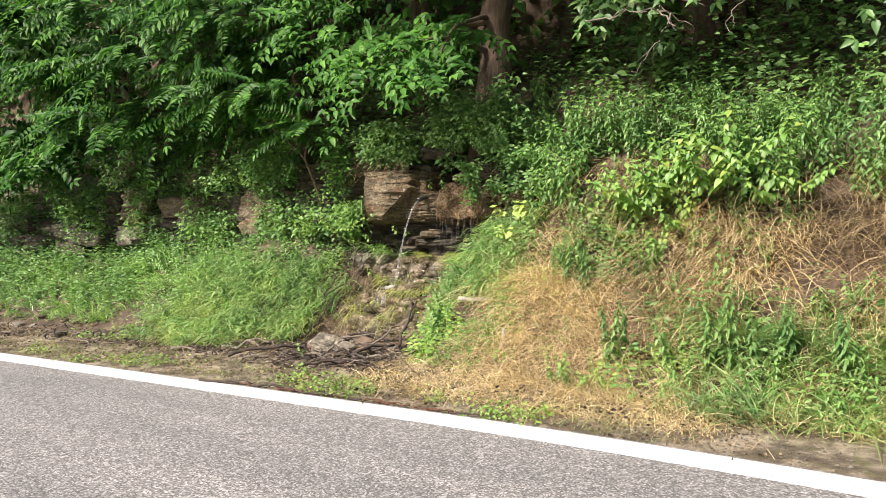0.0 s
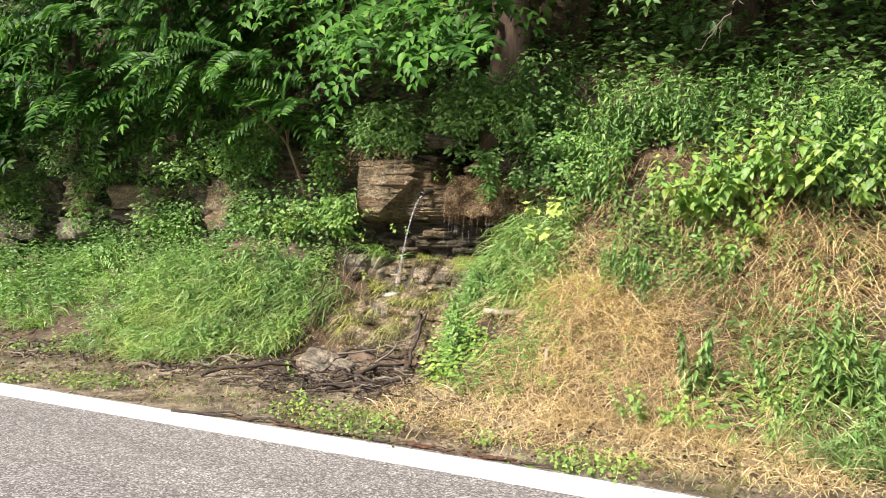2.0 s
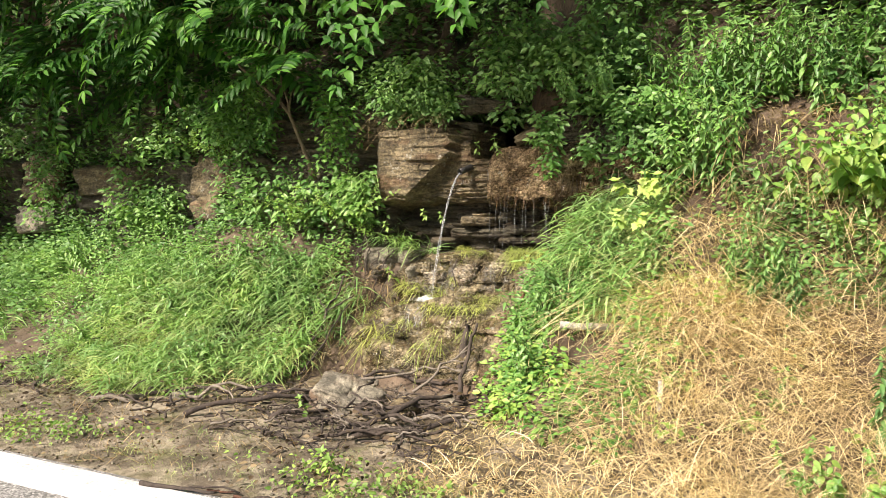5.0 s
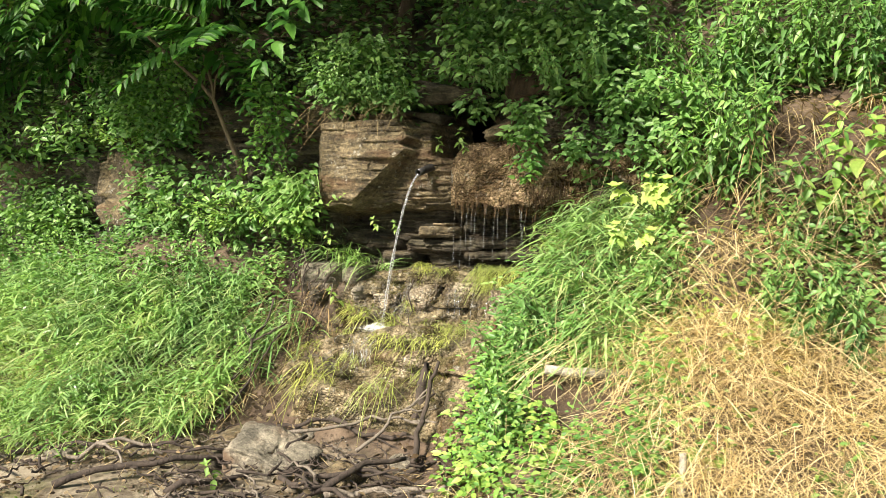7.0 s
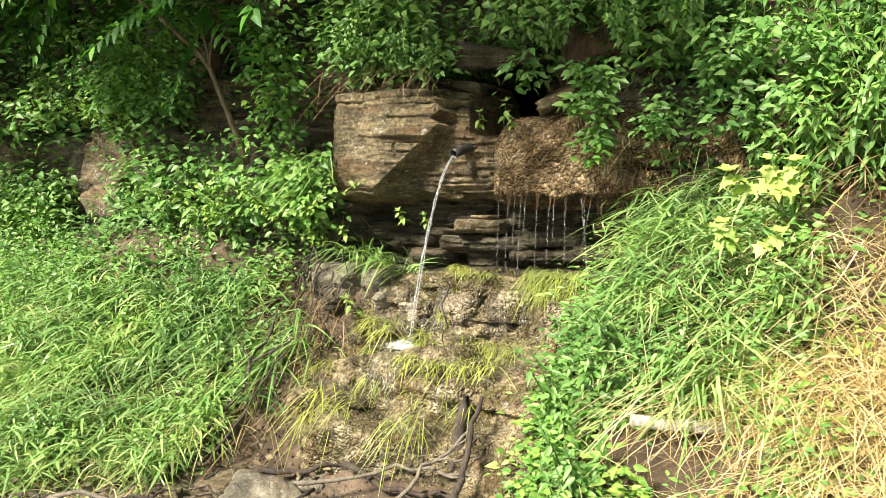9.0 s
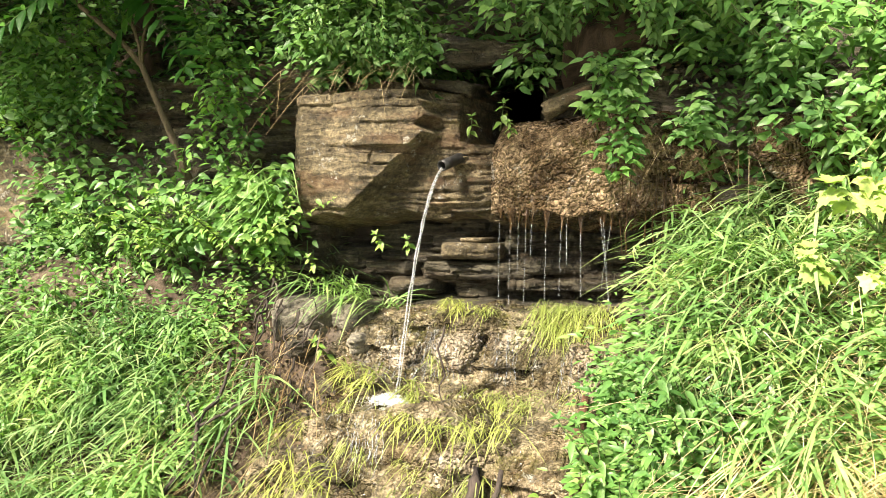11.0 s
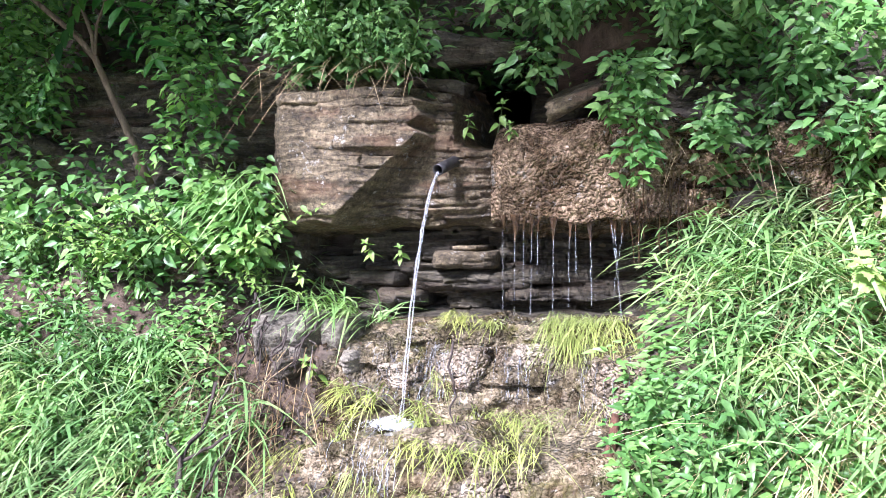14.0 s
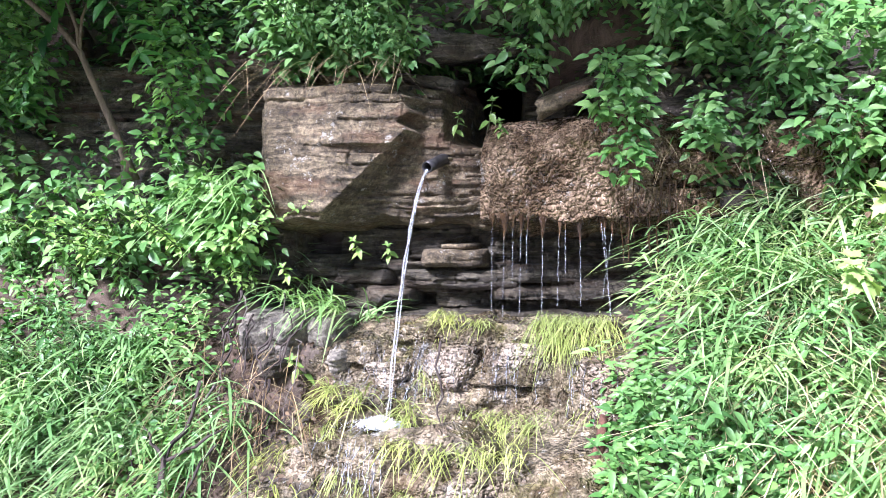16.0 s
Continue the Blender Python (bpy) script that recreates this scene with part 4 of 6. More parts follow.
for i in range(190):
    x = RNG.normal(-.1, .8)
    y = RNG.uniform(.9, 2.25)
    a, L = RNG.uniform(0, 3.14), RNG.uniform(.12, .5)
    q = np.array([x, y, .07 + .05 * max(0, y - 1) + RNG.uniform(0, .05)])
    stick("twig", q, q + (L * math.cos(a), .6 * L * math.sin(a), RNG.uniform(-.02, .05)), RNG.uniform(.004, .011), DEADWOOD if i % 6 else GREYWOOD, "short dark twig in the washed-up pile", 300 + i, "twig", "washed-up twigs", wander=.15, sides=5)
for i in range(150):
    x, y = RNG.uniform(-8.5, -3.0), RNG.uniform(1.0, 2.5)
    a, L = RNG.normal(.3, .5), RNG.uniform(.2, .8)
    q = np.array([x, y, .06 + .12 * max(0, y - 1.4)])
    stick("twig", q, q + (L * math.cos(a), .6 * L * math.sin(a), RNG.uniform(0, .08)), RNG.uniform(.006, .02), DEADWOOD if i % 4 else GREYWOOD, "dead stick among the debris on the verge", 500 + i, "twig", "sticks on the verge", wander=.15, sides=5)
for i in range(16):
    x = -.15 + i * .18 + RNG.uniform(-.06, .06)
    L = RNG.uniform(.15, .45)
    stick("long_bark_strip", (x, .10 + .02 * (i % 3) + RNG.uniform(0, .05), .022), (x + L, .13 + RNG.uniform(0, .08), .024), RNG.uniform(.006, .014), REDWOOD if i % 3 else DEADWOOD, "strip of rotten bark along the white line", 640 + i, wander=.05, taper=.6, group="strips of bark")
stick("long_bark_strip", (-.35, .05, .03), (.15, .12, .03), .014, DEADWOOD, "short dark stick on the white line", 603, wander=.02)
stick("bleached_log", (1.46, 2.24, .80), (2.06, 2.32, .80), .028, WHITEWOOD, "bleached white broken branch lying in the weeds", 604, "log", wander=.03, taper=.8)
stick("pale_stake", (2.260, 1.72, 0.204), (2.250, 1.80, 0.544), .022, WHITEWOOD, "pale broken stake standing in the dry grass", 608, "stick", wander=.02, taper=.8)
stick("rotten_stake", (.86, 2.85, .58), (.93, 2.92, .98), .036, REDWOOD, "rotten red-brown stick leaning on the wet ledge", 605, "log", wander=.05)
stick("rotten_stake", (.52, 2.5, .2), (.50, 2.72, .68), .05, DEADWOOD, "dark rotten stump leaning on the wet ledge", 606, "log", wander=.05)
stick("thin_root", (.19, 3.15, 1.22), (.17, 2.98, .76), .006, DEADWOOD, "thin dark root hanging down the wet ledge", 607, "root", wander=.14)
for i in range(26):
    x, z = RNG.uniform(-1.0, -.5), RNG.uniform(.75, 1.45)
    y = 3.02 + .42 * (z - .75) - .06
    stick("thin_root", (x, y, z), (x + RNG.normal(0, .06), y - .18 * RNG.uniform(.5, 1), z - RNG.uniform(.15, .4)), RNG.uniform(.003, .008), DEADWOOD if i % 3 else GREYWOOD, "thin root hanging down the brown earth", 620 + i, "root", "hanging roots", wander=.12, sides=5)
stone("pale_boulder", (-.24, 2.0, .10), (.62, .46, .27), ROCK_GREY, "pale grey lichen-spotted boulder in the pile of branches", "boulder", seed=90, tilt=(0, 12), e=2.6, rows=50, cols=90, layer=.09, shelf=.02, lump=.08, fine=.02)
for i, (x, y, s) in enumerate([(-1.55, 1.55, .2), (-.55, 1.95, .24), (.3, 1.95, .2), (.55, 2.25, .22), (-1.9, 1.35, .22), (-3.6, 1.2, .16), (-4.2, 1.5, .22), (-4.9, 1.3, .25), (-5.6, 1.9, .22), (-6.6, 1.6, .26), (4.05, 1.12, .2), (-.75, 2.3, .25), (-.3, 2.45, .22), (.2, 1.5, .12), (-.95, 2.05, .2)]):
    stone("loose_stone", (x, y, .05 + .06 * max(0, y - 1)), (s, s * .8, s * .55), (ROCK_GREY, ROCK_DARK, ROCK)[i % 3], "loose stone on the muddy verge", "stone", seed=100 + i, turn=i * 40, e=2.6, rows=18, cols=30, layer=.06, shelf=.015, lump=.05, group="loose stones")

for i in range(70):
    x, y = RNG.uniform(-8.5, -3.3), RNG.uniform(1.0, 2.7)
    s = RNG.uniform(.08, .26)
    stone("shale_piece", (x, y, .04 + max(0, y - 1.5) * .36), (s, s * .7, s * .3), (ROCK_GREY, ROCK_DARK, ROCK)[i % 3], "flat piece of broken shale on the brown slope", "stone", seed=800 + i, turn=i * 53, tilt=(RNG.uniform(-15, 25), RNG.uniform(-15, 15)), e=2.6, rows=8, cols=14, layer=.06, shelf=.01, lump=.03, group="shale on the slope")
N = 2600
q, away = bank_point(RNG.uniform(-9, 5.5, N), RNG.uniform(.02, 2.3, N)), unit(RNG.normal(0, 1, (N, 3)))
octa = np.array([(1, 0, 0), (-1, 0, 0), (0, 1, 0), (0, -1, 0), (0, 0, .7), (0, 0, -.7)], float)
size = RNG.uniform(.004, .018, (N, 1, 1)) * RNG.uniform(.6, 1.4, (N, 6, 1))
v = (octa[None] * size + q[:, None] + (0, 0, .003)).reshape(-1, 3)
f = np.array([(0, 2, 4), (2, 1, 4), (1, 3, 4), (3, 0, 4), (2, 0, 5), (1, 2, 5), (3, 1, 5), (0, 3, 5)])
thing("gravel", mesh_of("gravel", v, (f[None] + (np.arange(N) * 6)[:, None, None]).reshape(-1, 3), ROCK_GREY), "grey-brown gravel and grit on the verge", "gravel", kind="stuff")

# ---- plants ----
LEAF = leaf_material("weed_leaf", [(0.075, 0.175, 0.054), (0.111, 0.237, 0.076), (0.158, 0.299, 0.099), (0.222, 0.371, 0.135)])
# Darker copy of weed_leaf; the wood's deep shade is put into the green.
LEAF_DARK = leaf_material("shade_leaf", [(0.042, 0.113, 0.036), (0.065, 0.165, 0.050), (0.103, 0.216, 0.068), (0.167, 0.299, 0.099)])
LEAF_LIME = leaf_material("lime_leaf", [(0.158, 0.289, 0.073), (0.206, 0.350, 0.089), (0.261, 0.411, 0.113), (0.332, 0.464, 0.147)], through_light=0.34)
LEAF_HERB = leaf_material("herb_leaf", [(0.086, 0.211, 0.056), (0.129, 0.278, 0.077), (0.181, 0.345, 0.107), (0.259, 0.421, 0.145)], shine=0.45)
LEAF_POKE = leaf_material("broad_leaf", [(0.304, 0.396, 0.092), (0.130, 0.275, 0.069), (0.175, 0.341, 0.085), (0.236, 0.407, 0.111), (0.316, 0.473, 0.145)], through_light=0.34, single=True)
LEAF_GOLD = leaf_material("yellowed_leaf", [(0.353, 0.494, 0.144), (0.428, 0.567, 0.180), (0.511, 0.618, 0.234), (0.390, 0.536, 0.153)], through_light=0.34, single=True)
LEAF_MID = leaf_material("tree_leaf", [(0.029, 0.102, 0.020), (0.045, 0.143, 0.026), (0.070, 0.203, 0.039), (0.131, 0.306, 0.063)], through_light=0.36, shine=0.14)
LEAF_TREE = leaf_material("compound_leaf", [(0.016, 0.070, 0.014), (0.029, 0.105, 0.019), (0.050, 0.156, 0.027), (0.117, 0.279, 0.053)], through_light=0.36, shine=0.14)
# Brighter leaf green, for trees and weeds alike, with sunlight put into its colour.
LEAF_SUN = leaf_material("sunlit_tree_leaf", [(0.077, 0.201, 0.056), (0.113, 0.259, 0.069), (0.155, 0.326, 0.085), (0.233, 0.412, 0.112)], through_light=0.34)
GRASS = leaf_material("green_grass", [(0.146, 0.289, 0.099), (0.218, 0.378, 0.139), (0.301, 0.478, 0.188), (0.417, 0.579, 0.278)], gloss=0.28, shine=0.5)
GRASS_PALE = leaf_material("pale_grass", [(0.222, 0.319, 0.108), (0.307, 0.412, 0.163), (0.400, 0.484, 0.225), (0.492, 0.546, 0.307)])
MOSS = leaf_material("yellow_moss", [(0.220, 0.256, 0.072), (0.330, 0.378, 0.108), (0.440, 0.488, 0.168), (0.550, 0.598, 0.264)])
STRAW = leaf_material("dry_grass", [(0.329, 0.231, 0.128), (0.541, 0.410, 0.245), (0.742, 0.598, 0.393), (0.901, 0.777, 0.571)], gloss=0.5, through_light=0.2)
STRAW_RED = leaf_material("rusty_dry_grass", [(0.14, 0.092, 0.05), (0.27, 0.19, 0.11), (0.42, 0.315, 0.195), (0.57, 0.455, 0.30)], gloss=0.5, through_light=0.2)
LITTER = leaf_material("dead_leaf", [(0.035, 0.023, 0.015), (0.08, 0.054, 0.035), (0.14, 0.10, 0.065), (0.23, 0.18, 0.12)], gloss=0.7, through_light=0.1)
STEM = bark_material("green_stem", (0.06, 0.10, 0.03), (0.15, 0.20, 0.06), 40)

# leaf outlines: x across, y along, z up; folded on the midrib and curled at the tip
def leaf_shape(wide=0.5, widest=0.38, fold=0.18, curl=0.22):
    ys = [0.0, widest * 0.45, widest, 0.5 * (1 + widest), 1.0]
    ws = [0.0, 0.78, 1.0, 0.62, 0.0]
    v, rows = [], []
    for y, w in zip(ys, ws):
        z = -curl * y * y
        if w == 0:
            rows.append([len(v)])
            v.append((0, y, z))
        else:
            rows.append([len(v), len(v) + 1, len(v) + 2])
            v += [(-wide * w / 2, y, z + fold * wide * w), (0, y, z), (wide * w / 2, y, z + fold * wide * w)]
    tri, quad = [], []
    for a, b in zip(rows, rows[1:]):
        if len(a) == 1:
            tri += [(a[0], b[1], b[0]), (a[0], b[2], b[1])]
        elif len(b) == 1:
            tri += [(a[0], a[1], b[0]), (a[1], a[2], b[0])]
        else:
            quad += [(a[0], a[1], b[1], b[0]), (a[1], a[2], b[2], b[1])]
    return np.array(v, float), [np.array(quad), np.array(tri)]


def small_leaf(wide=0.4, fold=0.15, curl=0.2):
    half = [(.20, .70), (.50, 1.0), (.78, .58)]
    left = [(-wide / 2 * w, y, fold * wide * w - curl * y * y) for y, w in half]
    right = [(-x, y, z) for x, y, z in reversed(left)]
    v = [(0, 0, 0), *left, (0, 1, -curl), *right, (0, .5, -curl * .25)]
    return np.array(v, float), [np.array([(k, 8, (k + 1) % 8) for k in range(8)])]


def lobed_leaf(wide=1.0, curl=0.3):
    """A leaf with five pointed lobes, like a maple's or a vine's."""
    half = [(.05, .10), (.02, .36), (.24, .30), (.34, .56), (.52, .30), (.70, .30), (.72, .15)]
    left = [(-wide * x, y, .10 * x - curl * (y * y + .6 * x * x)) for y, x in half]
    right = [(-x, y, z) for x, y, z in reversed(left)]
    v = [(0, 0, 0), *left, (0, 1.0, -curl), *right, (0, .38, -curl * .12)]
    n = len(v) - 1
    return np.array(v, float), [np.array([(k, n, (k + 1) % n) for k in range(n)])]


OVAL, LANCE, BROAD, LEAFLET, SMALL = leaf_shape(.5, .40), leaf_shape(.34, .35, .2, .3), leaf_shape(.56, .40, .12, .3), small_leaf(.36), small_leaf(.55, .12, .25)
FAR_LEAF, FAR_BROAD, LOBED = small_leaf(.44, .12, .25), small_leaf(.6, .1, .25), lobed_leaf()


def turns(along, up):
    """Rotations that lay a leaf's length along one way, its face towards another."""
    y = unit(along)
    x = unit(np.cross(y, up))
    return np.stack([x, y, np.cross(x, y)], -1)


def strew(shape, at, rot, size):
    """Many copies of a leaf shape in one (verts, faces)."""
    v, faces = shape
    size = np.asarray(size, float).reshape(-1, 1, 1)
    out = np.einsum("nij,vj->nvi", rot, v) * size + at[:, None]
    base = (np.arange(len(at)) * len(v))[:, None, None]
    return out.reshape(-1, 3), [(f[None] + base).reshape(-1, f.shape[1]) for f in faces]


def blades(at, way, length, droop, width, rng=RNG, n=5, lean=(0, -1, 0)):
    """Grass: each blade leaves the ground along way and droops over."""
    N = len(at)
    length, width = np.broadcast_to(length, (N,))[:, None], np.broadcast_to(width, (N,))
    way = unit(way)
    side = unit(np.cross(way, np.array([0, 0, 1.0]) + rng.normal(0, .25, (N, 3))))
    over = way * (1, 1, 0) + (rng.normal(0, 1, (N, 3)) * (1, 1, 0) if lean is None else np.asarray(lean) * 0.3)
    fall = unit(over) * 0.8 + np.array([0, 0, -1.0])
    pts, k = [], np.linspace(0, 1, n)
    for t in k:
        pts.append(at + length * (way * t + np.broadcast_to(droop, (N,))[:, None] * fall * t * t))
    v, rows = [], []
    for i, t in enumerate(k):
        if i == n - 1:
            v.append(pts[i][:, None])
        else:
            w = (width * (0.65 + 0.9 * t - 1.2 * t * t))[:, None]
            v.append(np.stack([pts[i] - side * w, pts[i] + side * w], 1))
    v = np.concatenate(v, 1)
    per = v.shape[1]
    quad = np.array([(2 * i, 2 * i + 1, 2 * i + 3, 2 * i + 2) for i in range(n - 2)])
    tri = np.array([(2 * n - 4, 2 * n - 3, 2 * n - 2)])
    base = (np.arange(N) * per)[:, None, None]
    return v.reshape(-1, 3), [(f[None] + base).reshape(-1, f.shape[1]) for f in (quad, tri)]


def on_bank(n, x0, x1, s0, s1, rng=RNG, keep=None):
    """Random points of the bank, with the way out of it."""
    x, s = rng.uniform(x0, x1, n), rng.uniform(s0, s1, n)
    p = bank_point(x, s)
    if keep is not None:
        k = keep(x, s, p) > rng.random(n)
        x, s, p = x[k], s[k], p[k]
    k = ~((x > 1.28) & (x < 2.0) & (p[:, 1] > 2.02) & (p[:, 1] < 2.36) & (p[:, 2] > .5))
    for a, b in ((-3.65, -2.95), (-5.5, -4.6), (-6.9, -6.1)):
        k &= ~((x > a) & (x < b) & (s > 7.8) & (s < 12.1))
    x, s, p = x[k], s[k], p[k]
    e = 0.12
    a, b = bank_point(x, np.clip(s + e, 0, KNOTS - 1)) - bank_point(x, np.clip(s - e, 0, KNOTS - 1)), bank_point(x + .05, s) - bank_point(x - .05, s)
    return p, unit(np.cross(b, a))


def clumped(scale, seed, low=0.42, high=0.56):
    return lambda x, s, p: smoothstep(low, high, fbm(p, scale, 3, seed) + 0.5)


def grass_field(name, n, x0, x1, s0, s1, length, material, label, droop=0.5, width=.0045, tuft=9, spread=.05, keep=None, seed=1, up=0.7, lean=(0, -1, 0), wild=.35):
    rng = np.random.default_rng(seed)
    p, out = on_bank(n // tuft, x0, x1, s0, s1, rng, keep)
    N = len(p) * tuft
    at = np.repeat(p, tuft, 0) + rng.normal(0, spread, (N, 3)) * (1, .5, .4)
    mood = np.repeat(rng.normal(0, .25, (len(p), 3)), tuft, 0)
    way = np.repeat(out, tuft, 0) * (1 - up) + np.array([0, 0, up]) + mood + rng.normal(0, wild, (N, 3)) * (1, 1, .3)
    L = np.repeat(rng.uniform(*length, len(p)), tuft) * rng.uniform(.55, 1.15, N)
    v, f = blades(at, way, L, rng.uniform(.5, 1.3, N) * droop, rng.uniform(.6, 1.3, N) * width, rng, lean=lean)
    return thing(name, mesh_of(name, v, f, material), label, "grass", kind="stuff")


def culm_grass(name, n, x0, x1, s0, s1, height, blade, material, label, droop=.9, width=.007, per=6, keep=None, seed=1, up=.75, clump=4):
    """Leafy grass: bowed culms in small clumps, each with blades that arch away in turn."""
    rng = np.random.default_rng(seed)
    p, out = on_bank(n // clump, x0, x1, s0, s1, rng, keep)
    mood = rng.normal(0, .22, (len(p), 3))
    base = np.repeat(p, clump, 0) + rng.normal(0, .035, (len(p) * clump, 3)) * (1, .6, .3)
    M = len(base)
    lean = unit(np.repeat(out * (1 - up) + np.array([0, -.12, up]) + mood, clump, 0) + rng.normal(0, .2, (M, 3)))
    tall = np.repeat(rng.uniform(*height, len(p)), clump) * rng.uniform(.7, 1.1, M)
    u = np.tile((np.arange(per) + .4) / per, M)[:, None]
    L = np.repeat(tall, per)[:, None]
    axis = np.repeat(lean, per, 0)
    bow = unit(axis * (1, 1, 0) + rng.normal(0, .05, (M * per, 3))) * .35 + np.array([0, 0, -.25])
    at = np.repeat(base, per, 0) + L * (axis * u + bow * u * u)
    a = np.repeat(rng.uniform(0, 6.28, M), per) + np.tile(np.arange(per) * 2.7, M)
    side = np.column_stack([np.cos(a), np.sin(a) - .35, rng.uniform(-.1, .2, M * per)])
    v, f = blades(at, axis * .75 + side * .75, rng.uniform(*blade, M * per) * (1.1 - .35 * u[:, 0]), rng.uniform(.5, 1.3, M * per) * droop, rng.uniform(.65, 1.25, M * per) * width, rng, n=6, lean=None)
    return thing(name, mesh_of(name, v, f, material), label, "grass", kind="stuff")


def leaf_cover(name, n, x0, x1, s0, s1, shape, size, material, label, lift=(0, .25), keep=None, seed=1, droop=.5, sprig=6, reach=.09, kind="stuff"):
    """Low leafy growth: little sprigs of leaves over a stretch of the bank."""
    rng = np.random.default_rng(seed)
    flat = lift[1] < .06
    per = sprig if flat else sprig + 4
    p, out = on_bank(n // per, x0, x1, s0, s1, rng, keep)
    N = len(p) * per
    a = np.tile(np.arange(per) * 2.4, len(p)) + np.repeat(rng.uniform(0, 6.28, len(p)), per)
    away = np.column_stack([np.cos(a), np.sin(a), rng.uniform(-.1, .4, N)])
    stem = unit(out * .55 + np.array([0, -.1, .8]) + rng.normal(0, .28, (len(p), 3)))
    tall = rng.uniform(*lift, (len(p), 1)) * 1.15 + (0 if flat else .03)
    u = np.tile((np.arange(per) + .7) / per, len(p))[:, None]
    big = rng.uniform(*size, N)
    if flat:
        at = np.repeat(p + stem * tall, per, 0) + unit(away) * rng.uniform(.1, 1, (N, 1)) * reach + rng.normal(0, reach * .4, (N, 3))
        way = away + np.array([0, -.25, 0]) - np.array([0, 0, 1.0]) * rng.uniform(.2, 1.3, (N, 1)) * droop
        face = np.array([0, -.6, .8]) + rng.normal(0, .6, (N, 3))
    else:
        axis = np.repeat(stem, per, 0)
        at = np.repeat(p, per, 0) + axis * np.repeat(tall, per, 0) * u + away * reach * .30 + rng.normal(0, reach * .22, (N, 3))
        way = away + axis * (.1 + .7 * u ** 3) - np.array([0, 0, 1.0]) * rng.uniform(.3, 1.2, (N, 1)) * droop
        face = axis * .8 + np.array([0, -.75, .4]) + rng.normal(0, .32, (N, 3))
        big = big * (1.12 - .5 * u[:, 0])
    v, f = strew(shape, at, turns(way, face), big)
    return thing(name, mesh_of(name, v, f, material), label, "plants", kind=kind)


def weed_meshes(height, nodes, leaf, size, material, stems=1, spread=.12, droop=.35, seed=0, name="weed", taper=.45, per_node=2, bare=.15, apart=False):
    """A leafy weed about its base: the stems' mesh and the leaves' mesh."""
    rng = np.random.default_rng(seed)
    wood, at, way, face, big = [], [], [], [], []
    for k in range(stems):
        lean = rng.normal(0, spread, 2)
        h = height * rng.uniform(.75, 1.05)
        t = np.linspace(0, 1, 8)
        path = np.column_stack([lean[0] * t * h * 1.3 + rng.normal(0, .02) , lean[1] * t * h * 1.3, t * h - .03])
        path[:, :2] += (t ** 2)[:, None] * rng.normal(0, spread * .6, 2) * h
        wood.append(tube(path, np.linspace(.0045, .0018, 8) * (1 + height * .6), 5))
        for i in range(nodes):
            u = bare + (1 - bare) * (i + .5) / nodes
            q = np.array([np.interp(u, t, path[:, j]) for j in range(3)])
            for s in range(per_node):
                a = i * (1.57 if per_node == 2 else 2.4) + s * 6.283 / per_node + rng.normal(0, .25)
                at.append(q)
                d = rng.uniform(.6, 1.3) * droop
                way.append((math.cos(a), math.sin(a), .30 - 1.5 * d - .1 * (1 - u)))
                face.append((rng.normal(0, .2), rng.normal(0, .2), 1))
                big.append(size * rng.uniform(.7, 1.15) * (1 - taper * abs(u - .45) * 1.6 if u > .45 else 1 - .25 * (.45 - u)))
        for s in range(4):
            a = s * 1.57 + rng.normal(0, .3)
            at.append(path[-1])
            way.append((math.cos(a), math.sin(a), .7))
            face.append((0, 0, 1))
            big.append(size * .45)
    at, way, face = np.array(at), np.array(way), np.array(face)
    if apart:
        one = mesh_of(name + "_leaf", leaf[0], leaf[1], material)
        ways = [Matrix.Translation(Vector(q)) @ Matrix(r.tolist()).to_4x4() @ Matrix.Scale(float(b), 4) for q, r, b in zip(at, turns(way, face), big)]
        return [mesh_of(name + "_stem", sv, sf, STEM, True) for sv, sf in wood], one, ways
    v, f = strew(leaf, at, turns(way, face), np.array(big))
    return [mesh_of(name + "_stem", sv, sf, STEM, True) for sv, sf in wood], mesh_of(name + "_leaves", v, f, material)


def weed(name, meshes, label, category, at, group):
    ob = tagged(new(name), label, category, group)
    stems = [child("stem", m, ob) for m in meshes[0]]
    if len(meshes) == 3:
        for i, w in enumerate(meshes[2]):
            child("leaf", meshes[1], stems[i * len(stems) // len(meshes[2])]).matrix_basis = w
    else:
        child("foliage", meshes[1], ob)
    ob.matrix_world = at
    return ob


def weeds(name, kinds, spots, label, group, category="weed", seed=0, scale=(.8, 1.2), lean=14):
    """Copies of a few built weeds at spots (x, y, z), each turned, leaning out of the bank."""
    rng = np.random.default_rng(seed)
    first = [weed(name, k, label, category, pose(0, 0, 0), group) for k in kinds]
    used = set()
    for p in spots:
        i = int(rng.integers(len(kinds)))
        m = pose(*p, lean * rng.uniform(.2, 1.5), rng.normal(0, 6), 0) @ pose(0, 0, 0, 0, 0, rng.uniform(0, 360)) @ Matrix.Scale(rng.uniform(*scale), 4)
        if i in used:
            ob = copy_thing(first[i], m)
            ob.matrix_basis = m
        else:
            used.add(i)
            first[i].matrix_world = m
    for i, ob in enumerate(first):
        if i not in used:
            for o in list(ob.children) + [ob]:
                bpy.data.objects.remove(o)


def spots(n, x0, x1, s0, s1, seed, keep=None):
    return [tuple(q) for q in on_bank(n, x0, x1, s0, s1, np.random.default_rng(seed), keep)[0]]


# ---- grass and low growth on the bank ----
SPRING = lambda x, s, p: 1 - smoothstep(-1.1, -.85, x) * (1 - smoothstep(.85, 1.1, x)) * smoothstep(1.5, 2.0, s)
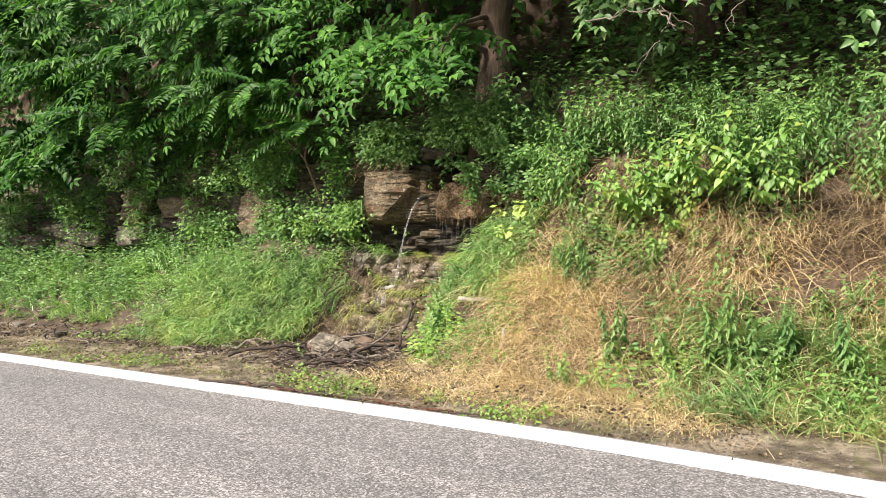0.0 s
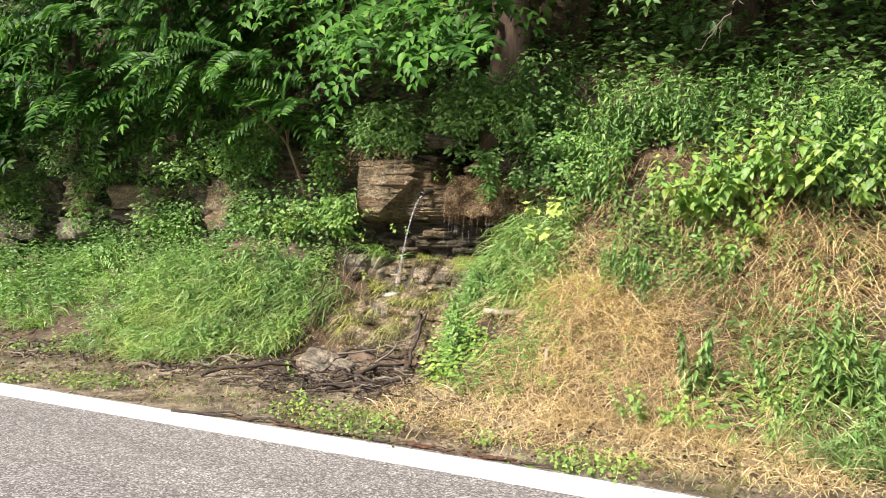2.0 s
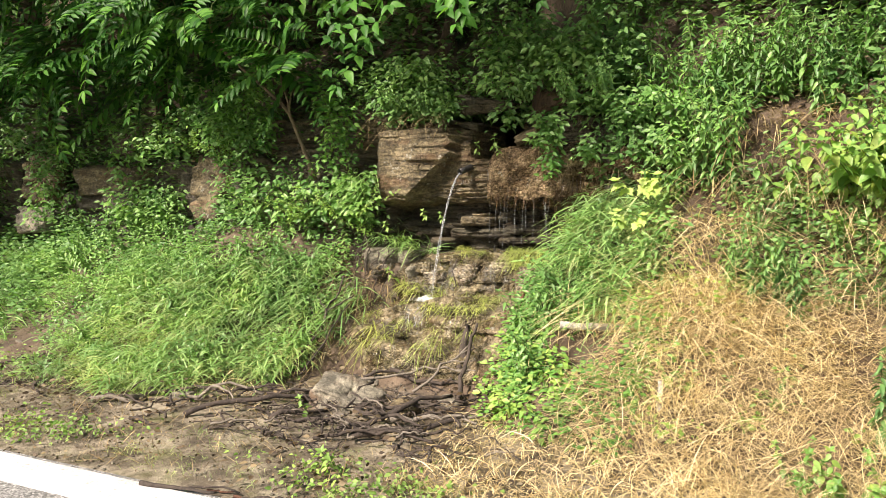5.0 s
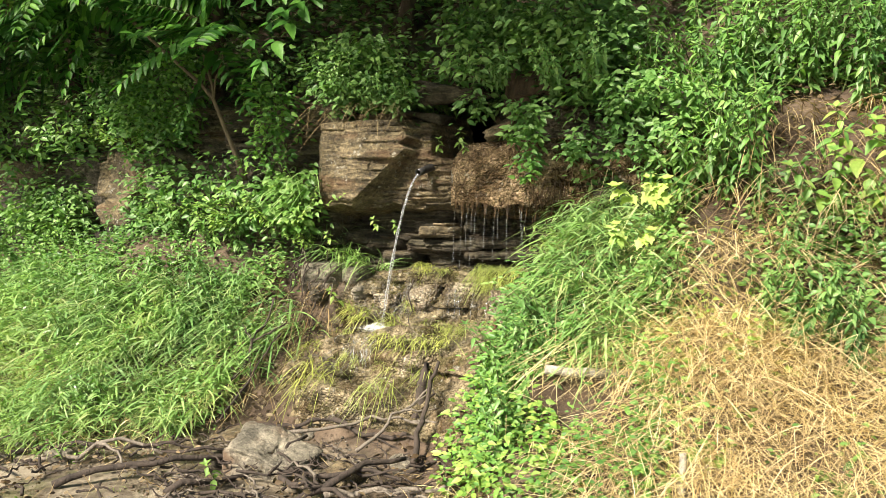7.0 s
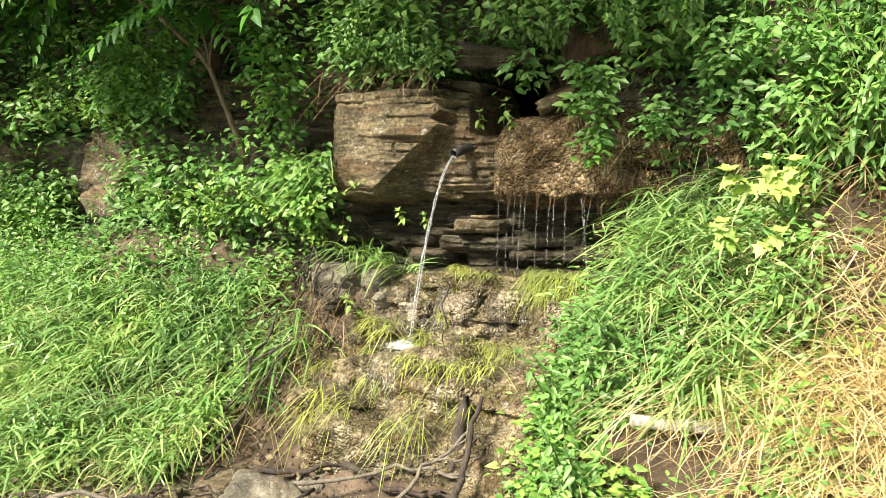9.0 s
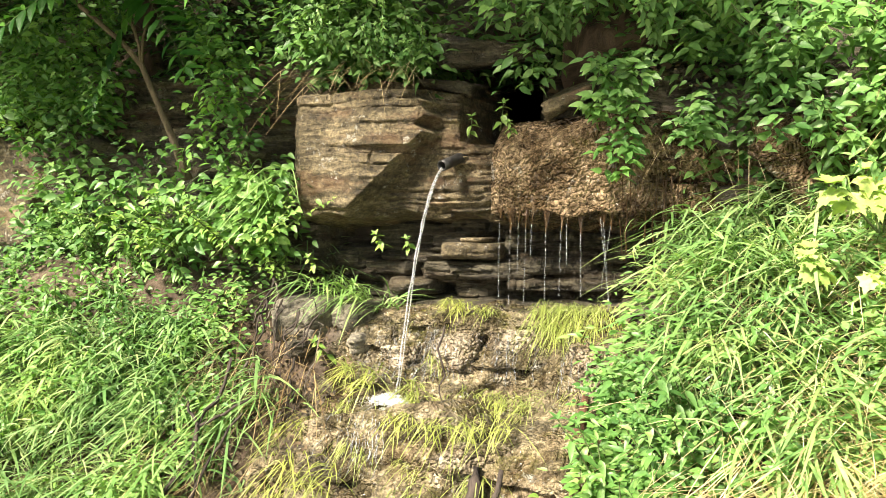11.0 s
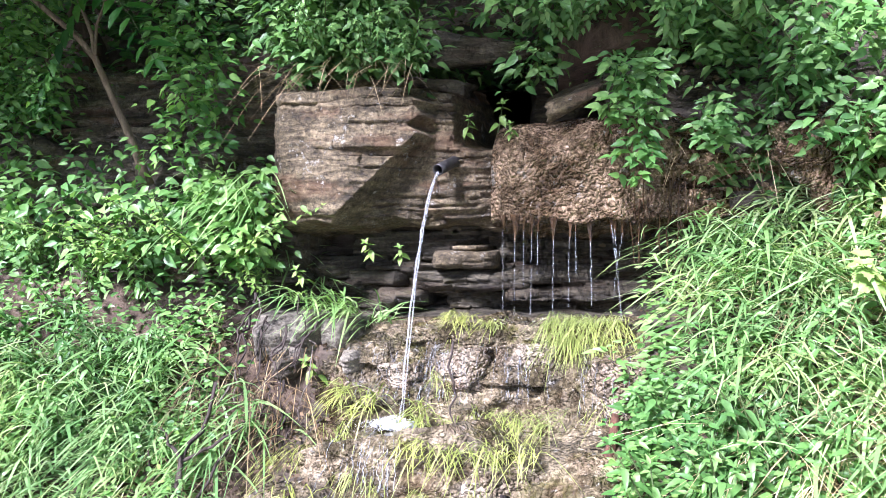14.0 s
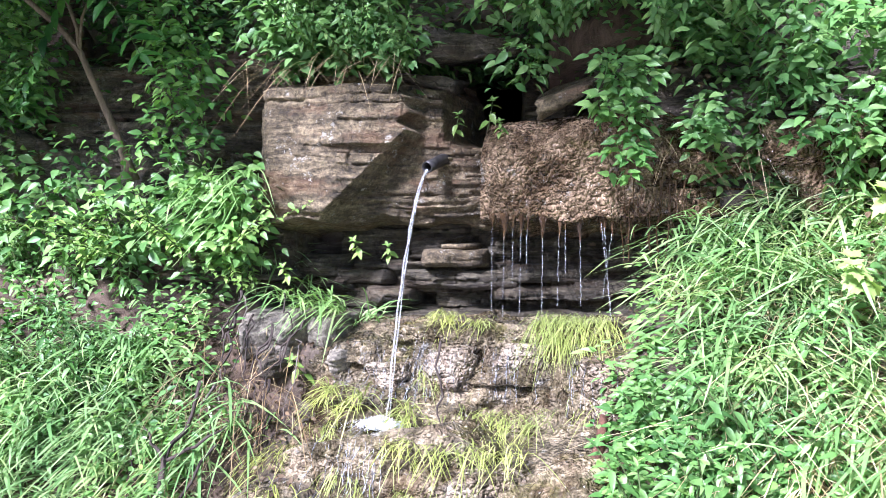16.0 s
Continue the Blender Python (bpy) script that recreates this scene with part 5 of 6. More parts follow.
MOUND = lambda x, s, p: (1 - .85 * smoothstep(4.4, 6.2, s + 2.5 * fbm(p, 1.5, 2, 31))) * (.25 + .75 * smoothstep(.40, .54, .5 + fbm(p, 1.7, 3, 33))) * smoothstep(-3.5, -2.6, x + .1 * s)
culm_grass("grass_mound", 2900, -4.8, -1.05, 1.85, 6.4, (.16, .40), (.12, .24), GRASS, "drooping bright green grass on the bank", droop=.85, width=.0088, keep=MOUND, seed=2)
culm_grass("grass_mound", 1000, -4.8, -1.05, 1.85, 6.6, (.2, .40), (.12, .22), GRASS_PALE, "pale arching grass on the bank", droop=.85, width=.0055, keep=MOUND, seed=13)
leaf_cover("ground_cover", 7000, -4.6, -1.0, 2.2, 6.6, SMALL, (.03, .065), LEAF_HERB, "mixed small pale green herbs among the grass", lift=(.02, .34), seed=16, keep=clumped(1.9, 44, .47, .57), reach=.08)
leaf_cover("leaf_litter", 1800, -1.25, -.4, 2.2, 6.4, SMALL, (.012, .04), LITTER, "dead leaves caught on the brown earth", lift=(0, .02), seed=56, droop=.6, reach=.08)
grass_field("dry_stalks", 240, -1.2, -.6, 3.2, 6.6, (.15, .4), STRAW_RED, "dead stalks hanging down the brown earth", droop=1.2, width=.0022, tuft=4, spread=.07, seed=18, up=.0, wild=.5)
grass_field("grass_mound", 3000, -3.6, -1.05, 1.7, 5.5, (.25, .5), GRASS_PALE, "pale seeding grass among the green", droop=.7, width=.0035, tuft=6, spread=.08, seed=3)
leaf_cover("ground_cover", 6500, -5.2, -.95, 3.8, 8.2, OVAL, (.03, .075), LEAF_HERB, "broad-leaved weeds over the upper bank", lift=(0, .30), seed=4, keep=clumped(1.6, 40, .42, .55))
leaf_cover("ground_cover", 4200, -4.8, -.95, 3.4, 7.6, OVAL, (.03, .075), LEAF_SUN, "light-green weeds over the upper bank", lift=(0, .30), seed=15, keep=clumped(1.6, 43, .44, .56))
leaf_cover("ground_cover", 4200, -4.5, -.98, 1.6, 4.4, OVAL, (.035, .07), LEAF_LIME, "light-green weeds among the grass", lift=(0, .22), seed=5, keep=clumped(1.6, 41, .46, .6))
leaf_cover("ground_cover", 6500, -6.2, -3.0, 2.9, 7.4, SMALL, (.035, .075), LEAF_HERB, "mixed green weeds on the bank beside the grass", lift=(.03, .4), seed=81, keep=clumped(1.7, 80, .42, .54))
culm_grass("grass_mound", 900, -6.2, -3.2, 2.6, 6.4, (.2, .4), (.12, .22), GRASS, "green grass among the weeds", droop=.85, width=.006, keep=clumped(1.5, 82, .44, .56), seed=82)
leaf_cover("ground_cover", 12000, -13, -5, 3.2, 8, FAR_LEAF, (.06, .13), LEAF, "mixed green weeds on the bank", lift=(0, .4), seed=6)
grass_field("grass_mound", 8000, -13, -4.6, 2.4, 6, (.2, .4), GRASS, "green grass on the bank", droop=.6, width=.007, seed=7, tuft=9)
grass_field("dry_stalks", 1800, -4.5, -.98, 1.7, 4, (.15, .35), STRAW, "few dry stalks in the green grass", droop=.7, width=.004, tuft=6, spread=.08, seed=14, up=.3, wild=.6, keep=clumped(1.4, 42, .48, .6))
# beside the spring
BESIDE = lambda x, s, p: SPRING(x, s, p) * (1 - .92 * (1 - smoothstep(1.5, 1.75, x)) * (1 - smoothstep(5.0, 5.7, s)))
culm_grass("spring_grass", 400, 1.27, 2.05, 3.4, 8.7, (.2, .42), (.15, .30), GRASS, "long arching green grass beside the spring", droop=.9, width=.0082, keep=BESIDE, seed=8)
culm_grass("spring_grass", 130, 1.32, 1.85, 4.2, 8.8, (.25, .48), (.12, .24), GRASS_PALE, "pale arching grass beside the spring", droop=.9, width=.0055, keep=BESIDE, seed=17)
grass_field("spring_grass", 420, 1.55, 2.1, 8.2, 10.0, (.2, .36), GRASS_PALE, "pale grass hanging over the wet ledge", droop=1.0, width=.008, tuft=7, spread=.07, seed=19, wild=.4, up=.6)
grass_field("spring_grass", 220, 1.25, 1.6, 7.2, 8.6, (.22, .38), GRASS_PALE, "tall arching grass blades beside the wet boulder", droop=.75, width=.008, tuft=6, spread=.08, seed=9, lean=(0, -1, 0), wild=.5)
grass_field("spring_grass", 120, -.66, -.30, 6.7, 7.3, (.2, .32), GRASS, "tuft of green grass at the edge of the hollow", droop=.8, width=.006, tuft=20, spread=.05, seed=10)
grass_field("spring_grass", 240, -1.15, -.85, 8.2, 9.2, (.22, .38), GRASS, "tuft of green grass beside the block", droop=.8, width=.007, tuft=14, spread=.06, seed=11)
grass_field("spring_grass", 150, -.98, -.7, 3.2, 5.0, (.2, .38), GRASS, "yellowing broad grass on the damp earth", droop=.8, width=.008, tuft=9, spread=.05, seed=12)
for i, (x0, x1, s0, s1, n) in enumerate([(.65, .98, 6.5, 6.9, 420), (-.05, .15, 6.7, 7.0, 120), (.15, .7, 4.9, 5.15, 420), (-.02, .14, 5.1, 5.9, 140), (-.5, -.25, 4.8, 5.6, 150), (-.6, -.1, 3.0, 4.4, 260), (.1, .6, 3.2, 4.7, 320), (-.45, -.3, 4.6, 5.0, 60), (.5, .95, 5.2, 6.2, 110)]):
    grass_field("moss_grass", int(n * .7), x0, x1, s0, s1, (.05, .13), MOSS, "short yellow-green water grass draped over the wet ledge", droop=1.7, width=.002, tuft=20, spread=.035, seed=20 + i, up=.3)
def tufts(name, places, n, length, material, label, droop, width, spread, seed):
    rng = np.random.default_rng(seed)
    c = np.asarray(places, float)
    N = len(c) * n
    at = np.repeat(c, n, 0) + rng.normal(0, 1, (N, 3)) * spread
    way = np.array([0, -.5, .7]) + rng.normal(0, .45, (N, 3))
    v, f = blades(at, way, rng.uniform(*length, N), rng.uniform(.6, 1.4, N) * droop, rng.uniform(.6, 1.3, N) * width, rng)
    return thing(name, mesh_of(name, v, f, material), label, "grass", kind="stuff")


tufts("moss_grass", [(.62 + .05 * k, 3.42 + .02 * (k % 3), 1.30) for k in range(7)], 55, (.06, .13), MOSS, "clump of yellow-green moss under the dripping water", 1.6, .002, (.03, .03, .015), 90)
tufts("moss_grass", [(.12, 3.42, 1.31), (.2, 3.42, 1.30), (.32, 3.4, 1.28)], 45, (.05, .1), MOSS, "yellow-green moss along the edge of the hollow", 1.1, .0026, (.03, .02, .01), 91)
tufts("moss_grass", [(.06, 3.1, .92), (.05, 3.08, .86), (-.2, 3.15, .95), (-.25, 3.12, .90), (-.34, 3.15, .97)], 30, (.08, .18), MOSS, "tuft of yellow-green grass on the wet ledge", .8, .0035, (.02, .02, .02), 92)
tufts("moss_grass", [(.05 + .075 * k, 2.86 - .01 * (k % 2), .82) for k in range(8)], 20, (.06, .14), MOSS, "yellow-green grass draped over the lower ledge", 1.2, .003, (.035, .03, .015), 93)
tufts("moss_grass", [(-.45, 2.72, .62), (-.3, 2.68, .5), (-.2, 2.66, .6), (.1, 2.62, .5), (.25, 2.6, .55), (-.5, 2.75, .45)], 26, (.1, .22), MOSS, "long pale grass hanging down the wet rock", 1.3, .003, (.04, .02, .04), 94)
tufts("spring_grass", [(-.8, 3.0, .95), (-.75, 2.95, .88), (-.9, 2.9, .8), (-.86, 2.85, .68)], 14, (.16, .32), GRASS, "broad yellowing grass on the damp earth", .9, .007, (.03, .02, .03), 95)
tufts("spring_grass", [(-.6, 3.42, 1.36), (-.5, 3.45, 1.36), (-.42, 3.45, 1.35), (-.68, 3.4, 1.38)], 18, (.16, .28), GRASS, "tuft of green grass at the edge of the hollow", .8, .0055, (.04, .03, .02), 96)
tufts("spring_grass", [(-.92, 3.40, 1.98), (-.98, 3.38, 1.9), (-1.1, 3.36, 1.95), (-1.2, 3.36, 1.9)], 12, (.16, .28), GRASS, "long grass hanging beside the sandstone block", 1.2, .006, (.05, .03, .05), 99)
tufts("spring_grass", [(-1.08, 3.5, 1.98), (-1.16, 3.48, 2.02), (-1.0, 3.5, 1.85), (-1.24, 3.45, 1.95)], 13, (.12, .24), GRASS, "grass hanging beside the sandstone block", 1.1, .007, (.04, .03, .05), 97)
tufts("dead_grass", [(-.9 + .1 * k, 3.46 + .02 * (k % 3), 2.60 - .02 * (k % 2)) for k in range(9)], 9, (.08, .2), STRAW_RED, "dead rootlets and stalks hanging over the block", 2.0, .0018, (.05, .02, .03), 100)
tufts("dead_grass", [(1.14 + .09 * k, 3.5, 2.12 - .03 * (k % 3)) for k in range(6)], 7, (.08, .16), STRAW_RED, "dead grass hanging down the wet rock", 2.2, .0018, (.04, .02, .03), 98)
leaf_cover("leafy_clump", 3800, .92, 2.15, 1.9, 4.6, OVAL, (.03, .07), LEAF_SUN, "bright light-green leafy weeds beside the wet ledge", lift=(0, .28), seed=30)
leaf_cover("leafy_clump", 500, .85, 1.6, 1.9, 3.4, OVAL, (.045, .09), LEAF_LIME, "yellow-green leafy weeds at the foot of the ledge", lift=(0, .3), seed=32)
leaf_cover("leafy_clump", 1700, 1.0, 1.65, 3.2, 5.6, LANCE, (.05, .10), LEAF_HERB, "bright green nettle-like weeds beside the wet ledge", lift=(.1, .36), seed=87, keep=clumped(2.2, 87, .40, .52))
leaf_cover("leafy_clump", 1200, 1.1, 2.0, 3.6, 7.6, LANCE, (.04, .085), LEAF_HERB, "green leafy weeds under the arching grass", lift=(.02, .3), seed=31)
# dry grass
DRY = lambda x, s, p: smoothstep(.34, .48, .5 + fbm(p, 1.1, 3, 51)) * smoothstep(1.65, 2.3, x + .2 * s - .3 * (s < 3))
grass_field("dry_grass", 4500, 3.0, 6.0, 5.0, 8.8, (.25, .5), STRAW, "straw-coloured dry grass hanging on the bank", droop=.8, width=.003, tuft=8, spread=.1, seed=39, up=.3, wild=.7, keep=clumped(1.0, 60, .38, .5))
grass_field("dry_grass", 25000, 1.4, 4.3, 1.6, 5.3, (.2, .5), STRAW, "tangled straw-coloured dry grass on the bank", droop=.5, width=.0021, tuft=8, spread=.10, seed=40, up=.3, wild=1.1, keep=DRY, lean=None)
grass_field("dry_grass", 7500, 1.9, 7.5, 3.8, 10, (.3, .6), STRAW_RED, "rusty dry grass hanging on the upper bank", droop=.85, width=.003, tuft=9, spread=.09, seed=41, up=.4, wild=.5, keep=clumped(1.0, 52, .38, .54))
grass_field("dry_grass", 1900, 1.5, 2.9, 4.0, 8, (.3, .55), STRAW, "dry yellow stalks hanging down the bank", droop=.75, width=.0026, tuft=8, spread=.09, seed=42, up=.3, wild=.8, lean=None)
grass_field("dry_grass", 6500, .9, 4.6, .75, 2.2, (.12, .32), STRAW, "dry grass at the foot of the bank", droop=.7, width=.0028, tuft=9, spread=.06, seed=43, up=.15, wild=1.0, lean=None)
leaf_cover("ground_cover", 1900, 1.35, 2.4, 9.4, 12.6, OVAL, (.045, .095), LEAF, "green weeds hanging beside the wet boulder", lift=(0, .3), seed=57, keep=clumped(1.7, 57, .40, .52), droop=.9)
leaf_cover("ground_cover", 9000, 2.2, 8, 8.0, 12.4, FAR_LEAF, (.05, .11), LEAF, "green weeds over the upper bank", lift=(.05, .45), seed=58, keep=clumped(1.5, 58, .45, .53))
grass_field("dry_grass", 5000, 2.3, 8, 7.6, 11.8, (.25, .55), STRAW_RED, "rusty dry stalks hanging on the steep earth", droop=1.1, width=.0028, tuft=8, spread=.1, seed=59, up=.1, wild=.5, keep=clumped(1.2, 59, .36, .52))
leaf_cover("leaf_litter", 6000, 1.0, 7, 6.0, 12, SMALL, (.015, .05), LITTER, "dead leaves caught on the steep earth", lift=(0, .02), seed=66, droop=.6, reach=.1)
leaf_cover("ground_cover", 1400, 1.6, 4.8, 4.2, 8.6, OVAL, (.05, .10), LEAF, "green weeds in patches of the dry slope", lift=(0, .28), seed=49, keep=clumped(1.3, 56, .54, .6))
leaf_cover("ground_cover", 1500, 1.6, 4.8, 3.5, 8.0, OVAL, (.04, .08), LEAF_LIME, "small yellow-green weeds through the dry grass", lift=(0, .2), seed=44, keep=clumped(1.5, 53, .50, .62))
leaf_cover("ground_cover", 1600, 1.8, 4.4, 1.6, 3.4, OVAL, (.04, .08), LEAF_LIME, "small light-green weeds in the dry grass", lift=(0, .15), seed=45, keep=clumped(1.3, 54, .54, .64))
grass_field("dry_grass", 7000, 3.7, 7, 1.4, 5, (.25, .5), STRAW, "dry grass among the green weeds", droop=.5, width=.003, tuft=8, spread=.1, seed=38, up=.4, wild=.8, lean=None, keep=clumped(1.1, 64, .42, .52))
grass_field("tall_grass", 3600, 4.3, 8.5, 1.5, 3.6, (.3, .6), GRASS, "tall green grass on the bank", droop=.55, width=.008, tuft=9, spread=.08, seed=46)
grass_field("tall_grass", 2400, 3.9, 8.5, 1.4, 4.2, (.3, .6), GRASS_PALE, "tall pale seeding grass on the bank", droop=.6, width=.005, tuft=6, spread=.08, seed=47)
leaf_cover("ground_cover", 4000, 3.6, 8.5, 1.8, 4.8, FAR_LEAF, (.06, .12), LEAF, "green weeds among the tall grass", lift=(0, .35), seed=48, keep=clumped(1.1, 55, .44, .56))
leaf_cover("ground_cover", 3600, 1.9, 3.7, 4.8, 8.8, OVAL, (.04, .085), LEAF_HERB, "leafy green weeds in patches of the dry slope", lift=(.1, .36), seed=88, keep=clumped(1.5, 88, .45, .55))
leaf_cover("ground_cover", 3800, 1.55, 3.1, 3.0, 8.2, OVAL, (.03, .07), LEAF_HERB, "green weeds coming up through the dry grass", lift=(.05, .32), seed=83, keep=clumped(1.9, 83, .50, .58))
# verge
leaf_cover("verge_weeds", 6500, -4, 3.4, .08, .85, SMALL, (.02, .045), LEAF_LIME, "low light-green weeds along the road edge", lift=(0, .05), seed=50, keep=clumped(2.2, 61, .48, .6))
grass_field("verge_grass", 6000, -9, 4.5, .15, 1.3, (.04, .12), GRASS_PALE, "short thin grass along the road edge", droop=.5, width=.002, tuft=9, spread=.05, seed=51, keep=clumped(1.6, 62, .42, .58))
leaf_cover("leaf_litter", 5000, -6, 5, .15, 2.6, SMALL, (.025, .06), LITTER, "brown dead leaves and bits on the verge", lift=(0, .01), seed=52, droop=.2, keep=clumped(1.7, 63, .44, .6), reach=.15)
leaf_cover("leaf_litter", 9000, -9, 5, .12, 2.3, SMALL, (.012, .035), LITTER, "fine brown plant litter on the verge", lift=(0, .008), seed=54, droop=.2, reach=.12)
grass_field("straw_litter", 3500, -9, 5, .12, 1.8, (.06, .2), STRAW_RED, "dead straw lying on the verge", droop=.1, width=.0025, tuft=5, spread=.1, seed=55, up=0, wild=1.2)
leaf_cover("leaf_litter", 6000, -5, 4.5, 11.8, 13.9, SMALL, (.03, .07), LITTER, "brown dead leaves on the upper slope", lift=(0, .02), seed=53, droop=.2, reach=.15)

# ---- shaded growth on the upper slope ----
leaf_cover("undergrowth", 14000, .6, 8, 11.7, 14, FAR_LEAF, (.06, .12), LEAF, "green weeds on the upper slope", lift=(.05, .7), seed=59, keep=clumped(1.5, 74, .44, .53), reach=.10)
leaf_cover("undergrowth", 22000, -14, 8, 11.7, 14, FAR_LEAF, (.07, .14), LEAF, "dark green undergrowth on the shaded upper slope", lift=(.05, .8), seed=60, keep=clumped(1.3, 70, .42, .52), reach=.12)
# LEAF_SUN here: a lightened colour makes up for light the crowns block.
leaf_cover("undergrowth", 3600, -3.4, -1.0, 7.8, 13, OVAL, (.05, .10), LEAF_SUN, "light green weeds beside the sapling", lift=(0, .35), seed=68, keep=clumped(1.6, 77, .44, .54))
leaf_cover("undergrowth", 12000, -13, -2.4, 7.8, 12.2, FAR_LEAF, (.06, .12), LEAF, "dark green weeds hanging over the rock face", lift=(0, .4), seed=61, keep=clumped(1.1, 71, .38, .54))
leaf_cover("undergrowth", 12000, -14, 8, 13.0, 14, FAR_BROAD, (.08, .16), LEAF, "broad leaves on the shaded upper slope", lift=(.2, 1.3), seed=62, reach=.25, keep=clumped(.6, 72, .3, .45))
leaf_cover("hanging_leaves", 1500, -.98, -.12, 12.0, 12.8, LANCE, (.06, .12), LEAF, "green leaves hanging over the sandstone block", lift=(.02, .5), seed=63, droop=1.3)
leaf_cover("hanging_leaves", 1300, .45, 1.5, 12.1, 13, LANCE, (.055, .11), LEAF, "green leaves hanging over the dark hollow", lift=(.02, .4), seed=64, droop=1.3)
rng = np.random.default_rng(65)
N = 18000
q = np.column_stack([rng.uniform(-20, 12, N), rng.uniform(6, 10.5, N), np.zeros(N)])
q[:, 2] = 4.3 + (q[:, 1] - 6) * .95 + rng.uniform(0, 2.2, N)
away = rng.normal(0, 1, (N, 3)) + (0, -.6, -.4)
v, f = strew(FAR_BROAD, q, turns(away, np.array([0, -.8, .8]) + rng.normal(0, .4, (N, 3))), rng.uniform(.18, .34, N))
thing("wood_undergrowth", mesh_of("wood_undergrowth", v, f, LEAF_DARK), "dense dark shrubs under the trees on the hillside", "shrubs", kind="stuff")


def leaf_spray(name, n, box, shape, size, material, label, seed, bare=(), sprig=7, reach=.1):
    """Leaves that hang in the air before the rock, in sprigs; bare names stretches of x left open."""
    rng = np.random.default_rng(seed)
    x0, x1, y0, y1, z0, z1 = box
    c = np.column_stack([rng.uniform(x0, x1, n), rng.uniform(y0, y1, n), rng.uniform(z0, z1, n)])
    keep = (smoothstep(.42, .54, .5 + fbm(c, 1.6, 3, seed)) > rng.random(n)) | (n < 100)
    for a, b, za, zb in bare:
        keep &= ~((c[:, 0] > a) & (c[:, 0] < b) & (c[:, 2] > za) & (c[:, 2] < zb))
    c = c[keep]
    N = len(c) * sprig
    a = np.tile(np.arange(sprig) * 2.4, len(c)) + np.repeat(rng.uniform(0, 6.28, len(c)), sprig)
    away = np.column_stack([np.cos(a), np.sin(a) - .3, rng.uniform(-.9, .2, N)])
    at = np.repeat(c, sprig, 0) + unit(away) * rng.uniform(.1, 1, (N, 1)) * reach + rng.normal(0, reach * .5, (N, 3))
    v, f = strew(shape, at, turns(away, np.array([0, -.85, .75]) + rng.normal(0, .4, (N, 3))), rng.uniform(*size, N))
    return thing(name, mesh_of(name, v, f, material), label, "plants", kind="stuff")


OPEN_ROCK = [(-1.5, -.9, 1.9, 2.6), (-3.65, -2.95, 1.6, 2.45), (-5.5, -4.6, 1.75, 2.4), (-6.9, -6.1, 1.3, 2.5), (-9.9, -8, 1.0, 1.75), (-2.25, -1.4, 2.05, 2.95)]
leaf_spray("hanging_weeds", 2000, (-11, -1.25, 3.25, 3.55, 1.55, 2.9), OVAL, (.04, .085), LEAF, "green weeds hanging over the rock face", 66, OPEN_ROCK)
leaf_spray("hanging_weeds", 900, (-8, -1.3, 3.2, 3.5, 1.6, 2.6), OVAL, (.05, .10), LEAF_HERB, "green weeds climbing the rock face", 67, OPEN_ROCK)
leaf_spray("hanging_weeds", 420, (-1.0, .0, 3.45, 3.8, 2.62, 3.2), OVAL, (.045, .095), LEAF, "green leaves hanging over the sandstone block", 68)
leaf_spray("hanging_weeds", 420, (.45, 1.5, 3.35, 3.75, 2.55, 3.2), OVAL, (.045, .09), LEAF, "green leaves hanging over the dark hollow", 69)

leaf_spray("hanging_weeds", 620, (.2, 1.7, 3.25, 3.8, 2.85, 3.7), OVAL, (.05, .10), LEAF, "green leaves before the old trunk", 84)

# Lightened leaf colour again, in place of sun on this stretch of rock.
leaf_spray("hanging_weeds", 760, (-3.4, -1.1, 3.2, 3.5, 2.15, 3.15), OVAL, (.04, .08), LEAF_SUN, "light green weeds on the rock beside the sapling", 85, [(-2.15, -1.45, 2.2, 3.3)])
leaf_spray("hanging_weeds", 130, (-1.35, -.88, 3.28, 3.5, 1.62, 2.05), OVAL, (.05, .09), LEAF_HERB, "green leaves hanging beside the sandstone block", 86)

# ---- single weeds ----
NETTLE = [weed_meshes(.66, 11, LANCE, .105, k, 3, .2, .45, s, "tall_weed") for s, k in ((1, LEAF), (2, LEAF_HERB), (3, LEAF_SUN))]
NETTLE_SHORT = [weed_meshes(.42, 7, LANCE, .095, LEAF_HERB, 3, .22, .5, s, "weed") for s in (4, 5)]
weeds("tall_weed", NETTLE, spots(300, 1.3, 7.0, 8.6, 12.6, 70, lambda x, s, p: clumped(1.3, 75, .42, .52)(x, s, p) * (1 - (1 - smoothstep(1.8, 2.0, x)) * (1 - smoothstep(10.4, 11, s)))) + spots(90, 1.2, 7, 12, 13.2, 71, clumped(1.0, 76, .42, .52)), "upright green weed with pointed toothed leaves", "weeds on the upper bank", seed=1, scale=(.75, 1.15), lean=25)
weeds("weed", NETTLE_SHORT, spots(18, 1.8, 5, 5, 8.6, 72) + spots(45, -5, -1.2, 5, 8.4, 73) + spots(70, -4.2, -1.15, 2.3, 6.2, 89, clumped(1.8, 89, .44, .54)) + spots(34, 3.9, 6.2, 1.8, 4.6, 90) + spots(14, 1.0, 1.5, 2.5, 4.6, 74) + spots(26, 1.02, 1.55, 3.2, 5.2, 78) + spots(46, 1.9, 3.3, 5.2, 9, 79, clumped(1.6, 84, .46, .56)), "short green weed with pointed leaves", "short weeds on the bank", seed=2, scale=(.6, 1.1), lean=20)
HANG = [weed_meshes(.66, 13, OVAL, .078, LEAF_HERB, 8, .17, .5, s, "trailing_weed") for s in (6, 7)]
